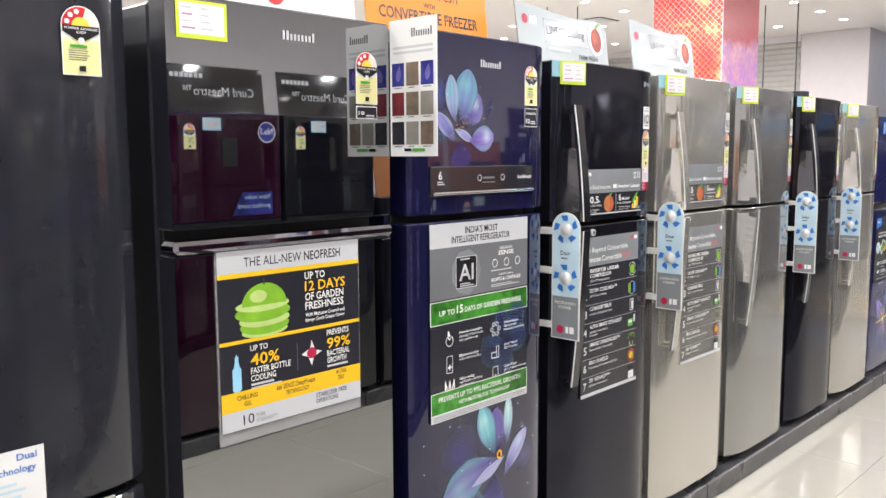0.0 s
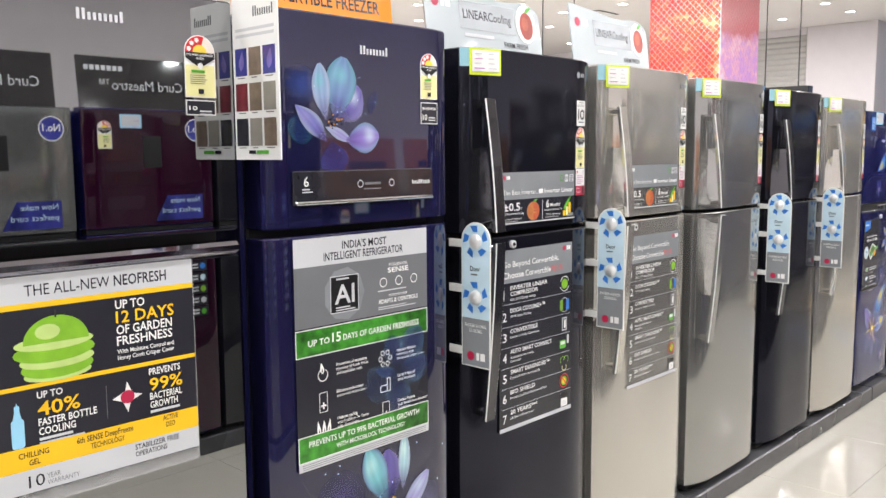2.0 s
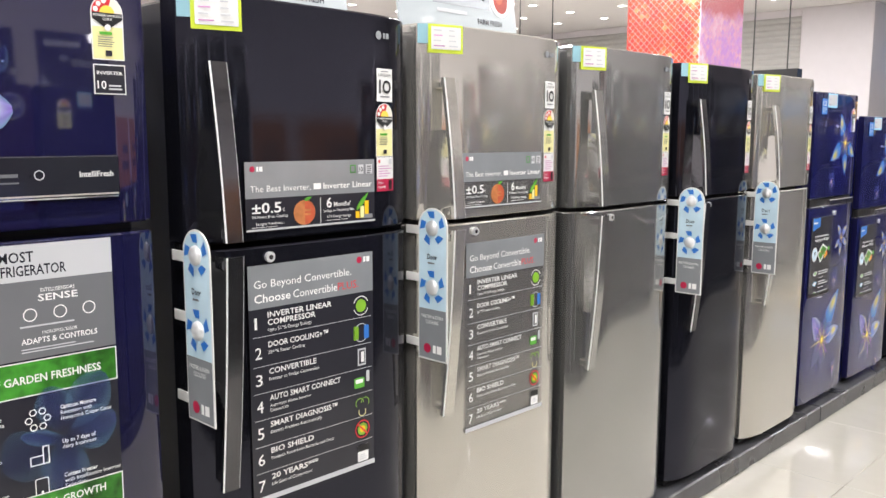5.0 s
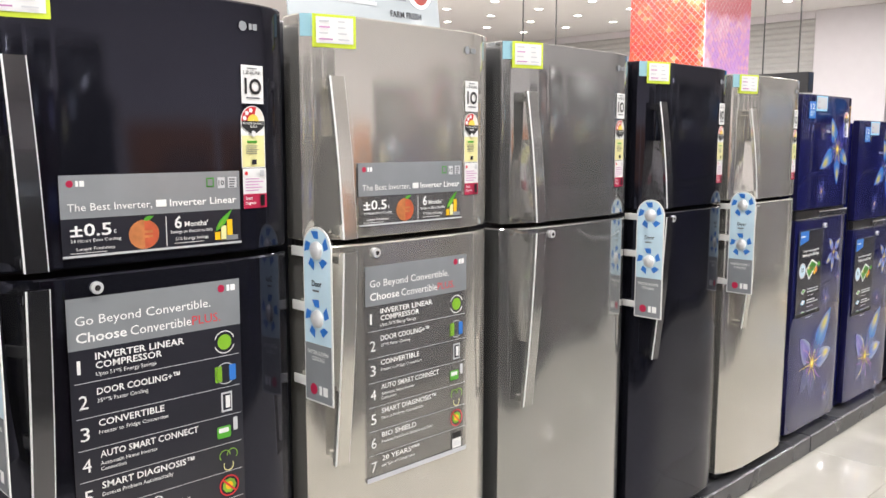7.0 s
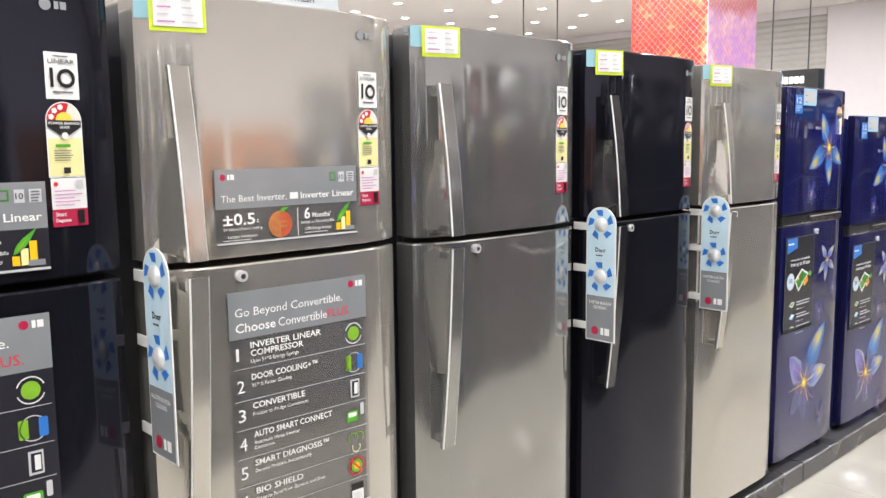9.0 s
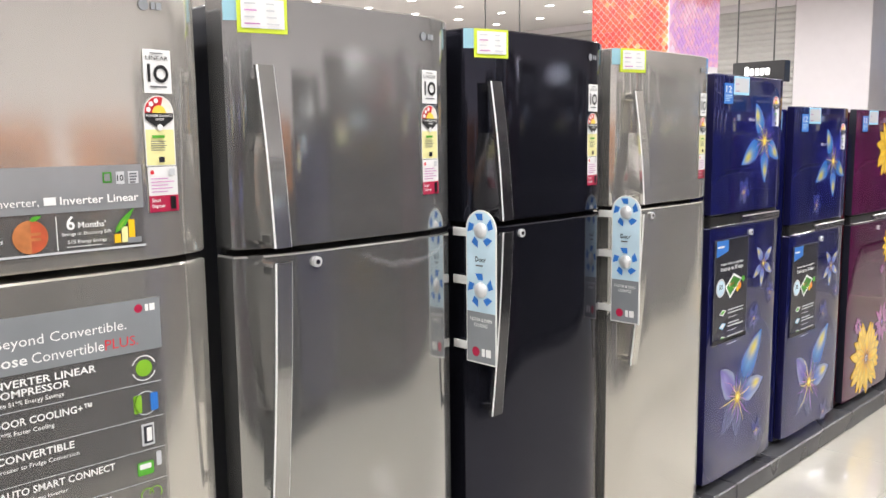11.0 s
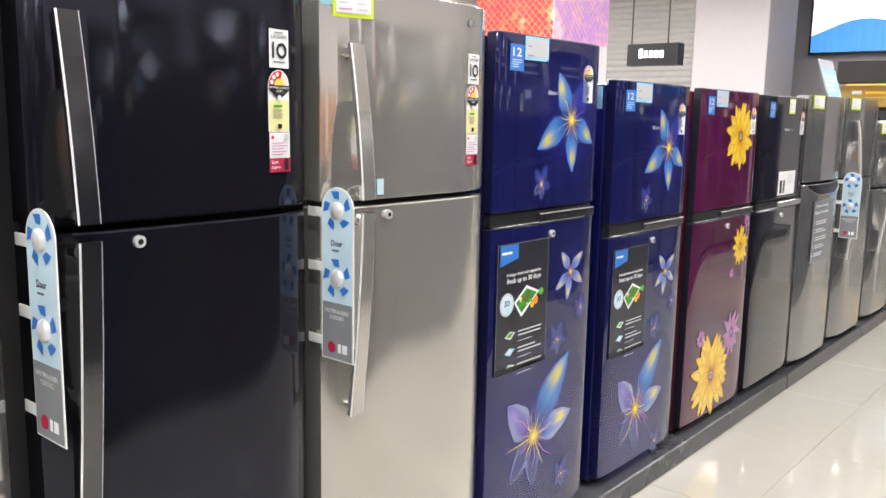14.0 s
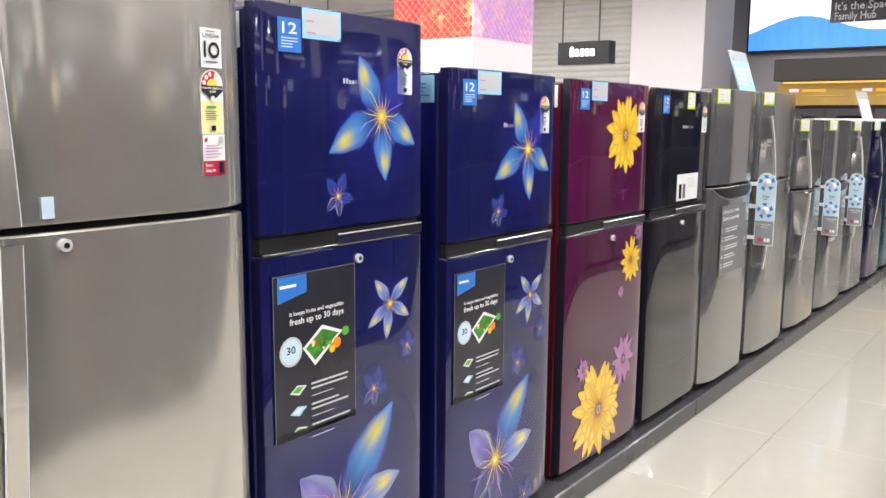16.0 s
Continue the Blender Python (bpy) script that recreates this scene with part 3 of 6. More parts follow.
def lower_poster(parent, place, u, v, w=0.352, h=0.535, pale=False):
    s = Sheet(place)
    s.rect(u, u + w, v, v + (h * 0.82 if pale else h), "smoke" if pale else "dark")
    s.rect(u, u + w, v + h * 0.82, v + h, "silver")
    mark(s, u + w - 0.05, v + h - 0.025, 0.016)
    s.text("Go Beyond Convertible.", u + 0.015, v + h * 0.905, 0.017, "white", 0.27)
    s.text("Choose", u + 0.015, v + h * 0.845, 0.018, "white", 0.095, True)
    s.text("Convertible", u + 0.117, v + h * 0.845, 0.018, "white", 0.125)
    s.text("PLUS.", u + 0.244, v + h * 0.845, 0.018, "red", 0.062)
    rows = [("INVERTER LINEAR", "COMPRESSOR", "Upto 51*% Energy Savings"), ("DOOR COOLING+\u2122", "", "35**% Faster Cooling"),
            ("CONVERTIBLE", "", "Freezer to Fridge Conversion"), ("AUTO SMART CONNECT", "", "Automatic Home Inverter|Connection"),
            ("SMART DIAGNOSIS\u2122", "", "Detects Problem Automatically"), ("BIO SHIELD", "", "Protects Food from Bacteria and Dust"),
            ("20 YEARS***", "", "Life Span of Compressor")]
    top = v + h * 0.815
    step = h * 0.81 / 7.15
    for k, (a, b, c) in enumerate(rows):
        t = top - k * step - (0.006 if k else 0)
        s.text(str(k + 1), u + 0.014, t - 0.042, 0.026, "white", 0.0065 if k == 0 else 0.017)
        wid = min(len(a) * 0.0118, 0.2)
        s.text(a, u + 0.048, t - 0.019, 0.0125, "white", wid, True)
        if b:
            s.text(b, u + 0.048, t - 0.036, 0.0125, "white", 0.13, True)
        for j, line in enumerate(c.split("|")):
            s.text(line, u + 0.048, t - (0.050 if b else 0.034) - j * 0.011, 0.0075, "white", len(line) * 0.0049)
        s.rect(u + 0.008, u + w - 0.006, t - step + 0.0005, t - step + 0.0017, "lightgrey", up=0)
        q, z = u + w - 0.038, t - step * 0.5
        s.n += 0.3
        if k == 0:
            s.ring(q, z, 0.022, 0.024, "white", 20, 160), s.ring(q, z, 0.022, 0.024, "white", 200, 340), s.disc(q, z, 0.016, 0.016, "apple")
        elif k == 1:
            s.ring(q, z, 0.021, 0.023, "lightgrey"), s.rect(q - 0.024, q - 0.008, z - 0.017, z + 0.017, "apple", 0.003), s.rect(q + 0.009, q + 0.024, z - 0.017, z + 0.017, "blue", 0.003)
        elif k == 2:
            s.rect(q - 0.012, q + 0.013, z - 0.021, z + 0.021, "lightgrey"), s.rect(q - 0.008, q + 0.010, z - 0.017, z + 0.017, "dark"), s.rect(q - 0.002, q + 0.008, z - 0.013, z + 0.013, "white")
        elif k == 3:
            s.rect(q - 0.024, q + 0.008, z - 0.016, z + 0.010, "green", 0.004), s.rect(q + 0.014, q + 0.024, z - 0.004, z + 0.024, "lightgrey", 0.003), s.rect(q - 0.020, q + 0.003, z - 0.004, z + 0.006, "white", 0.002)
        elif k == 4:
            s.ring(q - 0.008, z + 0.006, 0.011, 0.013, "apple", 0, 220), s.ring(q + 0.009, z + 0.006, 0.011, 0.013, "apple", -40, 180), s.ring(q, z - 0.016, 0.010, 0.012, "cream", 150, 390)
        elif k == 5:
            s.disc(q, z, 0.016, 0.016, "apple", 9), s.disc(q, z, 0.009, 0.009, "yellow", 9), s.ring(q, z, 0.020, 0.023, "red"), s.poly([(q - 0.016, z + 0.013), (q - 0.013, z + 0.016), (q + 0.016, z - 0.013), (q + 0.013, z - 0.016)], "red")
        else:
            s.rect(q - 0.016, q + 0.018, z - 0.022, z + 0.020, "white"), s.rect(q - 0.016, q + 0.018, z + 0.004, z + 0.020, "black"), s.bars(q - 0.010, q + 0.014, z - 0.004, 3, 0.002, 0.003, "lightgrey")
    s.rect(u, u + w, v, v + 0.012, "lightgrey")
    return s.done("poster", parent, "dark promotional sheet listing seven numbered features")


def fan_tag(parent, y, z0, z1, dark=False):
    """A strip card set square to the door, printed with two fans."""
    u0, u1 = -0.022, 0.083
    tag = Geo()
    tag.box(u0, u1, y, y + 0.0025, z0, z1 - 0.052, PLASTIC_WHITE, 0.0006)
    pts = [(u0 + 0.0525 + 0.0525 * math.cos(radians(a)), z1 - 0.052 + 0.052 * math.sin(radians(a))) for a in range(0, 181, 12)]
    k = len(pts)
    vs = [(a, y, b) for a, b in pts] + [(a, y + 0.0025, b) for a, b in pts]
    tag.add(vs, [list(range(k))[::-1], list(range(k, 2 * k))] + [(i, i + 1, k + i + 1, k + i) for i in range(k - 1)], PLASTIC_WHITE)
    card = part("fan_tag", tag, parent, "upright strip card printed with two blue fans")
    s = Sheet(on_card(y))
    e = 0.004
    zm = z0 + (z1 - z0) * 0.34
    pts = [(u0 + e, zm), (u1 - e, zm)] + [(u0 + 0.0525 + (0.0525 - e) * math.cos(radians(a)), z1 - 0.052 + (0.052 - e) * math.sin(radians(a))) for a in range(0, 181, 12)]
    s.poly(pts, "paleblue", 1)
    s.rect(u0 + e, u1 - e, z0 + e, zm, "silver")
    c = (u0 + u1) / 2
    for zc in (z1 - 0.052, z1 - 0.205):
        for i in range(5):
            a = radians(90 + i * 72)
            p, q = a - 0.30, a + 0.42
            s.poly([(c + 0.027 * math.cos(p), zc + 0.027 * math.sin(p)), (c + 0.044 * math.cos(p + 0.15), zc + 0.044 * math.sin(p + 0.15)),
                    (c + 0.046 * math.cos(q), zc + 0.046 * math.sin(q)), (c + 0.028 * math.cos(q - 0.1), zc + 0.028 * math.sin(q - 0.1))], "blue")
    s.text("Door", c, z1 - 0.132, 0.013, "dark", 0.036, True, "c")
    s.bars(c - 0.016, c + 0.018, z1 - 0.140, 1, 0.004, 0.002, "grey")
    s.text("FASTER & EVEN", c, zm - 0.024, 0.009, "white", 0.076, False, "c")
    s.text("COOLING", c, zm - 0.038, 0.009, "white", 0.046, False, "c")
    mark(s, u0 + 0.022, z0 + 0.018, 0.026)
    s.done("fan_print", card, "pale blue and silver printed face")
    for zc in (z1 - 0.052, z1 - 0.205):
        g = Geo()
        rings = [(0.0, 0.021), (0.005, 0.0195), (0.009, 0.014), (0.011, 0.0)]
        n = 16
        vs = [(c + r * math.cos(6.2832 * k / n), y - d, zc + r * math.sin(6.2832 * k / n)) for d, r in rings for k in range(n)]
        g.add(vs, [(i * n + k, i * n + (k + 1) % n, (i + 1) * n + (k + 1) % n, (i + 1) * n + k) for i in range(3) for k in range(n)], HUB, True)
        part("knob", g, card, "silver domed fan hub")
    for zc in (z1 - 0.06, z1 - 0.185, z0 + 0.04):
        g = Geo()
        g.box(u0 - 0.050, u0 + 0.006, y + 0.0025, y + 0.0060, zc - 0.011, zc + 0.011, PLASTIC_WHITE, 0.001)
        part("bracket", g, card, "white plastic clip")
    return card

# ---- structure ----
PT = 0.087  # top of the display plinth


def simple(name, boxes, material, label, category, kind="structure", b=0.003):
    g = Geo()
    for q in boxes:
        g.box(*q, material, b)
    return solid(name, g, label, category, "", kind)


X0, X1, Y0, Y1 = -16.0, 6.0, -6.0, 22.2
floor = simple("floor", [(X0, X1, Y0, Y1, -0.2, -0.004)], GROUT, "cream polished floor with thin grey joints", "floor")
simple("wall_south", [(X0, X1, Y0 - 0.2, Y0, -0.2, CEIL)], WHITE_WALL, "plain white painted wall", "wall")
simple("wall_east", [(X1, X1 + 0.2, Y0, Y1, -0.2, CEIL)], WHITE_WALL, "plain white painted wall", "wall")
simple("wall_west", [(X0 - 0.2, X0, Y0, Y1, -0.2, CEIL)], WHITE_WALL, "plain white painted wall", "wall")
simple("wall_north", [(X0, X1, Y1, Y1 + 0.2, -0.2, CEIL)], WHITE_WALL, "plain white painted wall behind the screen", "wall")
simple("ceiling", [(X0 - 0.2, X1 + 0.2, Y0 - 0.2, Y1 + 0.2, CEIL, CEIL + 0.2)], CEIL_MAT, "white plaster ceiling with recessed downlights", "ceiling")
simple("column_white", [(-7.17, -5.75, 19.3, 20.8, 0, CEIL - 0.002)], WHITE_WALL, "large white square column", "column", b=0.01)
# ceiling vent
g = Geo()
for k in range(5):
    g.box(-9.4 + 0.06 * k, -9.36 + 0.06 * k, 14.2, 14.8, CEIL - 0.02, CEIL - 0.004, TRIM_WHITE, 0.004)
vent = thing("ceiling_vent", "white square slatted air vent in the ceiling", "vent", at=None)
part("slats", g, vent)
g = Geo()
g.box(-9.46, -9.06, 14.14, 14.86, CEIL - 0.006, CEIL - 0.002, GASKET, 0.001)
part("backing", g, vent)

# roller shutter across the back, left of the column
def shutter(name, x0, x1, y, z0, z1):
    g = Geo()
    pitch, vs, fs = 0.12, [], []
    n = int((z1 - z0) / pitch * 6)
    for i in range(n + 1):
        z = z0 + (z1 - z0) * i / n
        d = 0.045 * abs(math.sin(math.pi * z / pitch)) ** 0.6
        vs += [(x0, y - d, z), (x1, y - d, z)]
    fs = [(2 * i, 2 * i + 1, 2 * i + 3, 2 * i + 2) for i in range(n)]
    g.add(vs, fs, SHUTTER)
    g.box(x0, x1, y, y + 0.03, z0, z1, SHUTTER)
    return solid(name, g, "off-white ribbed metal roller shutter", "shutter", "", "structure")


shutter("roller_shutter", X0, -7.2, 19.4, 0.0, 3.95)
simple("shutter_header", [(X0, -7.2, 19.36, 19.6, 3.95, CEIL - 0.002)], WHITE_WALL, "white boxed header above the shutter", "trim")

# mosaic pillar
PX0, PX1, PY0, PY1 = -6.67, -5.55, 11.9, 13.15
pil = thing("mosaic_pillar", "square pillar with red and pink diamond mosaic above a white base", "pillar", kind="structure")
g = Geo()
g.box(PX0, PX1, PY0, PY1, 0, CEIL - 0.002, WHITE_WALL, 0.006)
part("core", g, pil)
rng = random.Random(3)


def mosaic_ink(name, a, b, c):
    m = mat(name, a, 0.3)
    nt = m.node_tree
    geo = nt.nodes.new("ShaderNodeNewGeometry")
    tc = nt.nodes.new("ShaderNodeTexCoord")
    nz = nt.nodes.new("ShaderNodeTexNoise")
    nz.inputs["Scale"].default_value = 2.6
    add = nt.nodes.new("ShaderNodeMath")
    add.operation = "MULTIPLY_ADD"
    add.inputs[1].default_value = 0.35
    rp = nt.nodes.new("ShaderNodeValToRGB")
    e = rp.color_ramp.elements
    e[0].position, e[0].color = 0.50, (*a, 1)
    e[1].position, e[1].color = 1.0, (*c, 1)
    mid = e.new(0.82)
    mid.color = (*b, 1)
    nt.links.new(tc.outputs["Object"], nz.inputs["Vector"])
    nt.links.new(geo.outputs["Random Per Island"], add.inputs[0])
    nt.links.new(nz.outputs[0], add.inputs[2])
    nt.links.new(add.outputs[0], rp.inputs[0])
    nt.links.new(rp.outputs[0], nt.nodes["Principled BSDF"].inputs["Base Color"])
    return m


RED_MOSAIC = mosaic_ink("red_mosaic", (0.40, 0.012, 0.010), (0.62, 0.055, 0.012), (0.80, 0.36, 0.16))
PINK_MOSAIC = mosaic_ink("pink_mosaic", (0.50, 0.26, 0.58), (0.68, 0.36, 0.46), (0.70, 0.58, 0.70))
ZB = 2.34
# the pink side turns from pale lavender into rosy red higher up
tree = PINK_MOSAIC.node_tree
place_node = tree.nodes.new("ShaderNodeTexCoord")
axes = tree.nodes.new("ShaderNodeSeparateXYZ")
wobble = tree.nodes.new("ShaderNodeTexNoise")
wobble.inputs["Scale"].default_value = 3.0
height = tree.nodes.new("ShaderNodeMath")
height.operation = "MULTIPLY_ADD"
height.inputs[1].default_value = 0.5
level = tree.nodes.new("ShaderNodeMapRange")
level.inputs["From Min"].default_value, level.inputs["From Max"].default_value = 3.27, 3.43
rosy = tree.nodes.new("ShaderNodeMix")
rosy.data_type = "RGBA"
rosy.inputs[7].default_value = (0.46, 0.10, 0.12, 1)
shader = tree.nodes["Principled BSDF"]
old = shader.inputs["Base Color"].links[0].from_socket
tree.links.new(place_node.outputs["Object"], axes.inputs[0])
tree.links.new(place_node.outputs["Object"], wobble.inputs["Vector"])
tree.links.new(wobble.outputs[0], height.inputs[0])
tree.links.new(axes.outputs["Z"], height.inputs[2])
tree.links.new(height.outputs[0], level.inputs[0])
tree.links.new(level.outputs[0], rosy.inputs[0])
tree.links.new(old, rosy.inputs[6])
tree.links.new(rosy.outputs[2], shader.inputs["Base Color"])
for face, m, length in (("south", RED_MOSAIC, PX1 - PX0), ("east", PINK_MOSAIC, PY1 - PY0)):
    g = Geo()
    pw, ph, gap = 0.092, 0.092, 0.010
    for i in range(int(length / pw * 2) + 2):
        for j in range(int((CEIL - ZB) / ph * 2) + 2):
            if (i + j) % 2:
                continue
            u, v = i * pw / 2, ZB + j * ph / 2
            a, b = pw / 2 - gap / 2, ph / 2 - gap / 2
            pts = [(min(max(u + du, 0.004), length - 0.004), min(max(v + dv, ZB), CEIL - 0.01)) for du, dv in ((-a, 0), (0, -b), (a, 0), (0, b))]
            if max(p[0] for p in pts) - min(p[0] for p in pts) < 0.01 or max(p[1] for p in pts) - min(p[1] for p in pts) < 0.01:
                continue
            t = 0.005
            if face == "south":
                top = [(PX0 + p, PY0 - t, q) for p, q in pts]
                low = [(PX0 + p, PY0 - 0.001, q) for p, q in pts]
            else:
                top = [(PX1 + t, PY0 + p, q) for p, q in pts]
                low = [(PX1 + 0.001, PY0 + p, q) for p, q in pts]
            g.add(top + low, [(0, 1, 2, 3), (0, 4, 5, 1), (1, 5, 6, 2), (2, 6, 7, 3), (3, 7, 4, 0)], m)
    o = part("mosaic", g, pil, "red diamond mosaic tiles" if face == "south" else "pink and violet diamond mosaic tiles")
    tagged(o, kind="stuff")

# hanging black sign on two rods
sign = thing("hanging_sign", "black hanging sign box with a lit white name on two rods", "sign")
g = Geo()
g.box(-6.32, -5.51, 15.1, 15.3, 2.235, 2.55, TRIM_BLACK, 0.006)
part("box", g, sign)
g = Geo()
LIT = mat("lit_white", (1, 1, 1), 0.5, emit=1.6)
for k, (w, h) in enumerate(((0.06, 0.13), (0.055, 0.1), (0.06, 0.1), (0.06, 0.1), (0.06, 0.1))):
    g.box(-6.12 + 0.082 * k, -6.12 + 0.082 * k + w, 15.085, 15.099, 2.345, 2.345 + h, LIT, 0.012)
part("lit_name", g, sign, "glowing white blocks of lettering")
for x in (-6.30, -5.72):
    g = Geo()
    g.tube([(x, 15.2, 2.55), (x, 15.2, CEIL)], 0.012, ROD, 8)
    part("rod", g, sign)
# more rods hanging farther along the aisle
hanger = thing("ceiling_hanger", "pair of thin dark rods hanging from the ceiling", "hanger")
for x, y in ((-9.2, 12.6), (-8.75, 12.9)):
    g = Geo()
    g.tube([(x, y, 2.2), (x, y, CEIL)], 0.011, ROD, 8)
    part("rod", g, hanger)

# large lit screen
led = thing("led_screen", "large lit advertising screen with blue water and white sky", "screen")
g = Geo()
g.box(-5.84, -1.2, 21.9, 22.1, 2.83, 4.05, TRIM_BLACK, 0.01)
part("housing", g, led)
g = Geo()
SKY = mat("screen_white", (0.92, 0.96, 1.0), 0.4, emit=0.9)
BLUE = mat("screen_blue", (0.08, 0.34, 0.85), 0.4, 0.0, 0.35, 3, stretch=(3, 1, 0.4), emit=0.75)
pts = [(-5.8, 21.893, 4.02), (-5.8, 21.893, 3.12)]
n = 24
wave = [(-5.8 + 4.56 * k / n, 21.893, 3.30 + 0.10 * k / n + 0.18 * math.sin(k * 0.42 - 0.6)) for k in range(n + 1)]
for k in range(n):
    a, b = wave[k], wave[k + 1]
    g.add([(a[0], 21.893, 2.87), (b[0], 21.893, 2.87), b, a], [(0, 1, 2, 3)], BLUE)
    g.add([a, b, (b[0], 21.893, 4.02), (a[0], 21.893, 4.02)], [(0, 1, 2, 3)], SKY)
part("display", g, led, "glowing blue and white picture")
s = Sheet(lambda u, v, d: (u, 21.885 - d, v), 0.004)
s.rect(-4.28, -1.3, 3.33, 4.01, "dark")
s.text("than a friend", -4.2, 3.78, 0.20, "white", 1.5, True)
s.text("It's the SpaceMax", -4.2, 3.56, 0.14, "white", 1.35, True)
s.text("Family Hub", -4.2, 3.38, 0.14, "white", 0.72, True)
s.done("caption_panel", led, "dark panel with white lettering")

# lit shop bay beneath the screen
bay = thing("display_bay", "dark shop bay with a brown lintel and a warm lit mustard board", "shop bay", kind="structure")
g = Geo()
g.box(-4.71, 1.5, 20.0, 20.5, 2.17, 2.55, BROWN, 0.01)
part("lintel", g, bay)
g = Geo()
g.box(-4.71, 1.5, 20.3, 20.4, 1.75, 2.13, WARM_BACK, 0.004)
part("sign_board", g, bay, "mustard sign board")
g = Geo()
g.box(-4.6, 1.4, 20.22, 20.26, 2.135, 2.16, GLOW, 0.004)
part("light_strip", g, bay, "glowing warm strip")
g = Geo()
for k in range(5):
    x = -4.5 + 1.2 * k
    g.box(x, x + 0.16, 20.28, 20.297, 1.98, 2.04, INK["white"], 0.002)
    g.box(x + 0.22, x + 0.62, 20.28, 20.297, 1.98, 2.03, INK["yellow"], 0.002)
    g.box(x + 0.22, x + 0.9, 20.28, 20.297, 1.91, 1.925, INK["yellow"], 0.002)
part("lettering", g, bay)
g = Geo()
g.box(-4.71, 1.5, 20.45, 20.55, 0, 1.75, BROWN, 0.004)
part("back_panel", g, bay)
for k in range(4):
    g = Geo()
    g.box(-4.6 + 1.5 * k, -3.25 + 1.5 * k, 20.36, 20.42, 0.95, 1.70, BLACK_GLASS, 0.01)
    part("screen", g, bay, "dark wall screen")
ctr = thing("display_counter", "pale display counter with small boxes on it", "counter")
g = Geo()
g.box(-5.2, -2.4, 17.2, 17.8, 0, 1.5, TRIM_WHITE, 0.01)
part("body", g, ctr)

# plinth
pl = thing("display_plinth", "long low dark laminate plinth under the refrigerators", "plinth", kind="structure")
for a, b in ((-4.0, -1.6), (-1.597, 0.8), (0.803, 3.24), (3.243, 5.68), (5.683, 8.16), (8.163, 10.6), (10.603, 13.0), (13.003, 15.4)):
    g = Geo()
    g.box(-2.35, -1.515, a, b, 0.0, PT, PLINTH, 0.006)
    part("section", g, pl)
pl2 = thing("display_plinth", "long low dark laminate plinth under the refrigerators", "plinth", kind="structure")
for k in range(8):
    g = Geo()
    g.box(0.57, 1.4, -4 + 2.4 * k, -1.603 + 2.4 * k, 0, PT, PLINTH, 0.006)
    part("section", g, pl2)

# ---- refrigerators ----


def door_geo(w, z0, z1, m, bulge=0.045, power=5, thick=0.06, edge=None):
    """A door with a gently bowed front; x = 0 at its foremost line."""
    g = Geo()
    n = 36
    us = [-math.cos(math.pi * k / n) for k in range(n + 1)]
    c = 0.004
    front = [(-bulge * abs(u) ** power, w / 2 + w / 2 * u) for u in us]

    def ring(z, s):
        return [(x - s, min(max(y, s), w - s), z) for x, y in front] + [(-bulge - thick, w - s, z), (-bulge - thick, s, z)]
    k = n + 1
    lo, hi = ring(z0 + c, 0), ring(z1 - c, 0)
    g.add(lo[:k] + hi[:k], [(i, i + 1, k + i + 1, k + i) for i in range(k - 1)], m, bulge > 0.003)
    t = k + 2
    e = edge or m
    g.add([lo[k - 1], lo[k], lo[k + 1], lo[0], hi[k - 1], hi[k], hi[k + 1], hi[0]], [(0, 1, 5, 4), (1, 2, 6, 5), (2, 3, 7, 6)], e)
    for a, b, flip in ((lo, ring(z0, c), True), (hi, ring(z1, c), False)):
        fs = [(i, (i + 1) % t, t + (i + 1) % t, t + i) for i in range(t)]
        g.add(a + b, [f[::-1] for f in fs] if flip else fs, e)
        cap = list(range(t))
        g.add(b, [cap[::-1] if flip else cap], e)
    return g


def bow(w, off=0.0008, bulge=0.045, power=5):
    """Places prints on the bowed front."""
    def place(u, v, d):
        return (-bulge * abs(2 * u / w - 1) ** power + d + off, u, v)
    return place


def cabinet(parent, w, top, m, depth=0.60, gap=0.105):
    g = Geo()
    g.box(-gap - depth, -gap, 0.004, w - 0.004, 0.012, top - 0.006, m, 0.006)
    part("cabinet", g, parent, "dark painted cabinet shell")
    g = Geo()
    g.box(-gap - 0.002, -gap + 0.012, 0.012, w - 0.012, 0.03, top - 0.02, GASKET, 0.003)
    part("gasket", g, parent)
    for y in (0.05, w - 0.05):
        g = Geo()
        g.tube([(-gap - 0.03, y, 0.0), (-gap - 0.03, y, 0.014)], 0.018, TRIM_BLACK, 10)
        part("foot", g, parent)
    g = Geo()
    g.box(-gap - 0.01, -0.052, 0.02, w - 0.02, 0.006, 0.032, GASKET, 0.004)
    part("kick_panel", g, parent)
    g = Geo()
    g.box(-gap - 0.03, -0.05, w - 0.10, w - 0.01, top - 0.004, top + 0.008, TRIM_BLACK, 0.004)
    part("hinge_cover", g, parent)


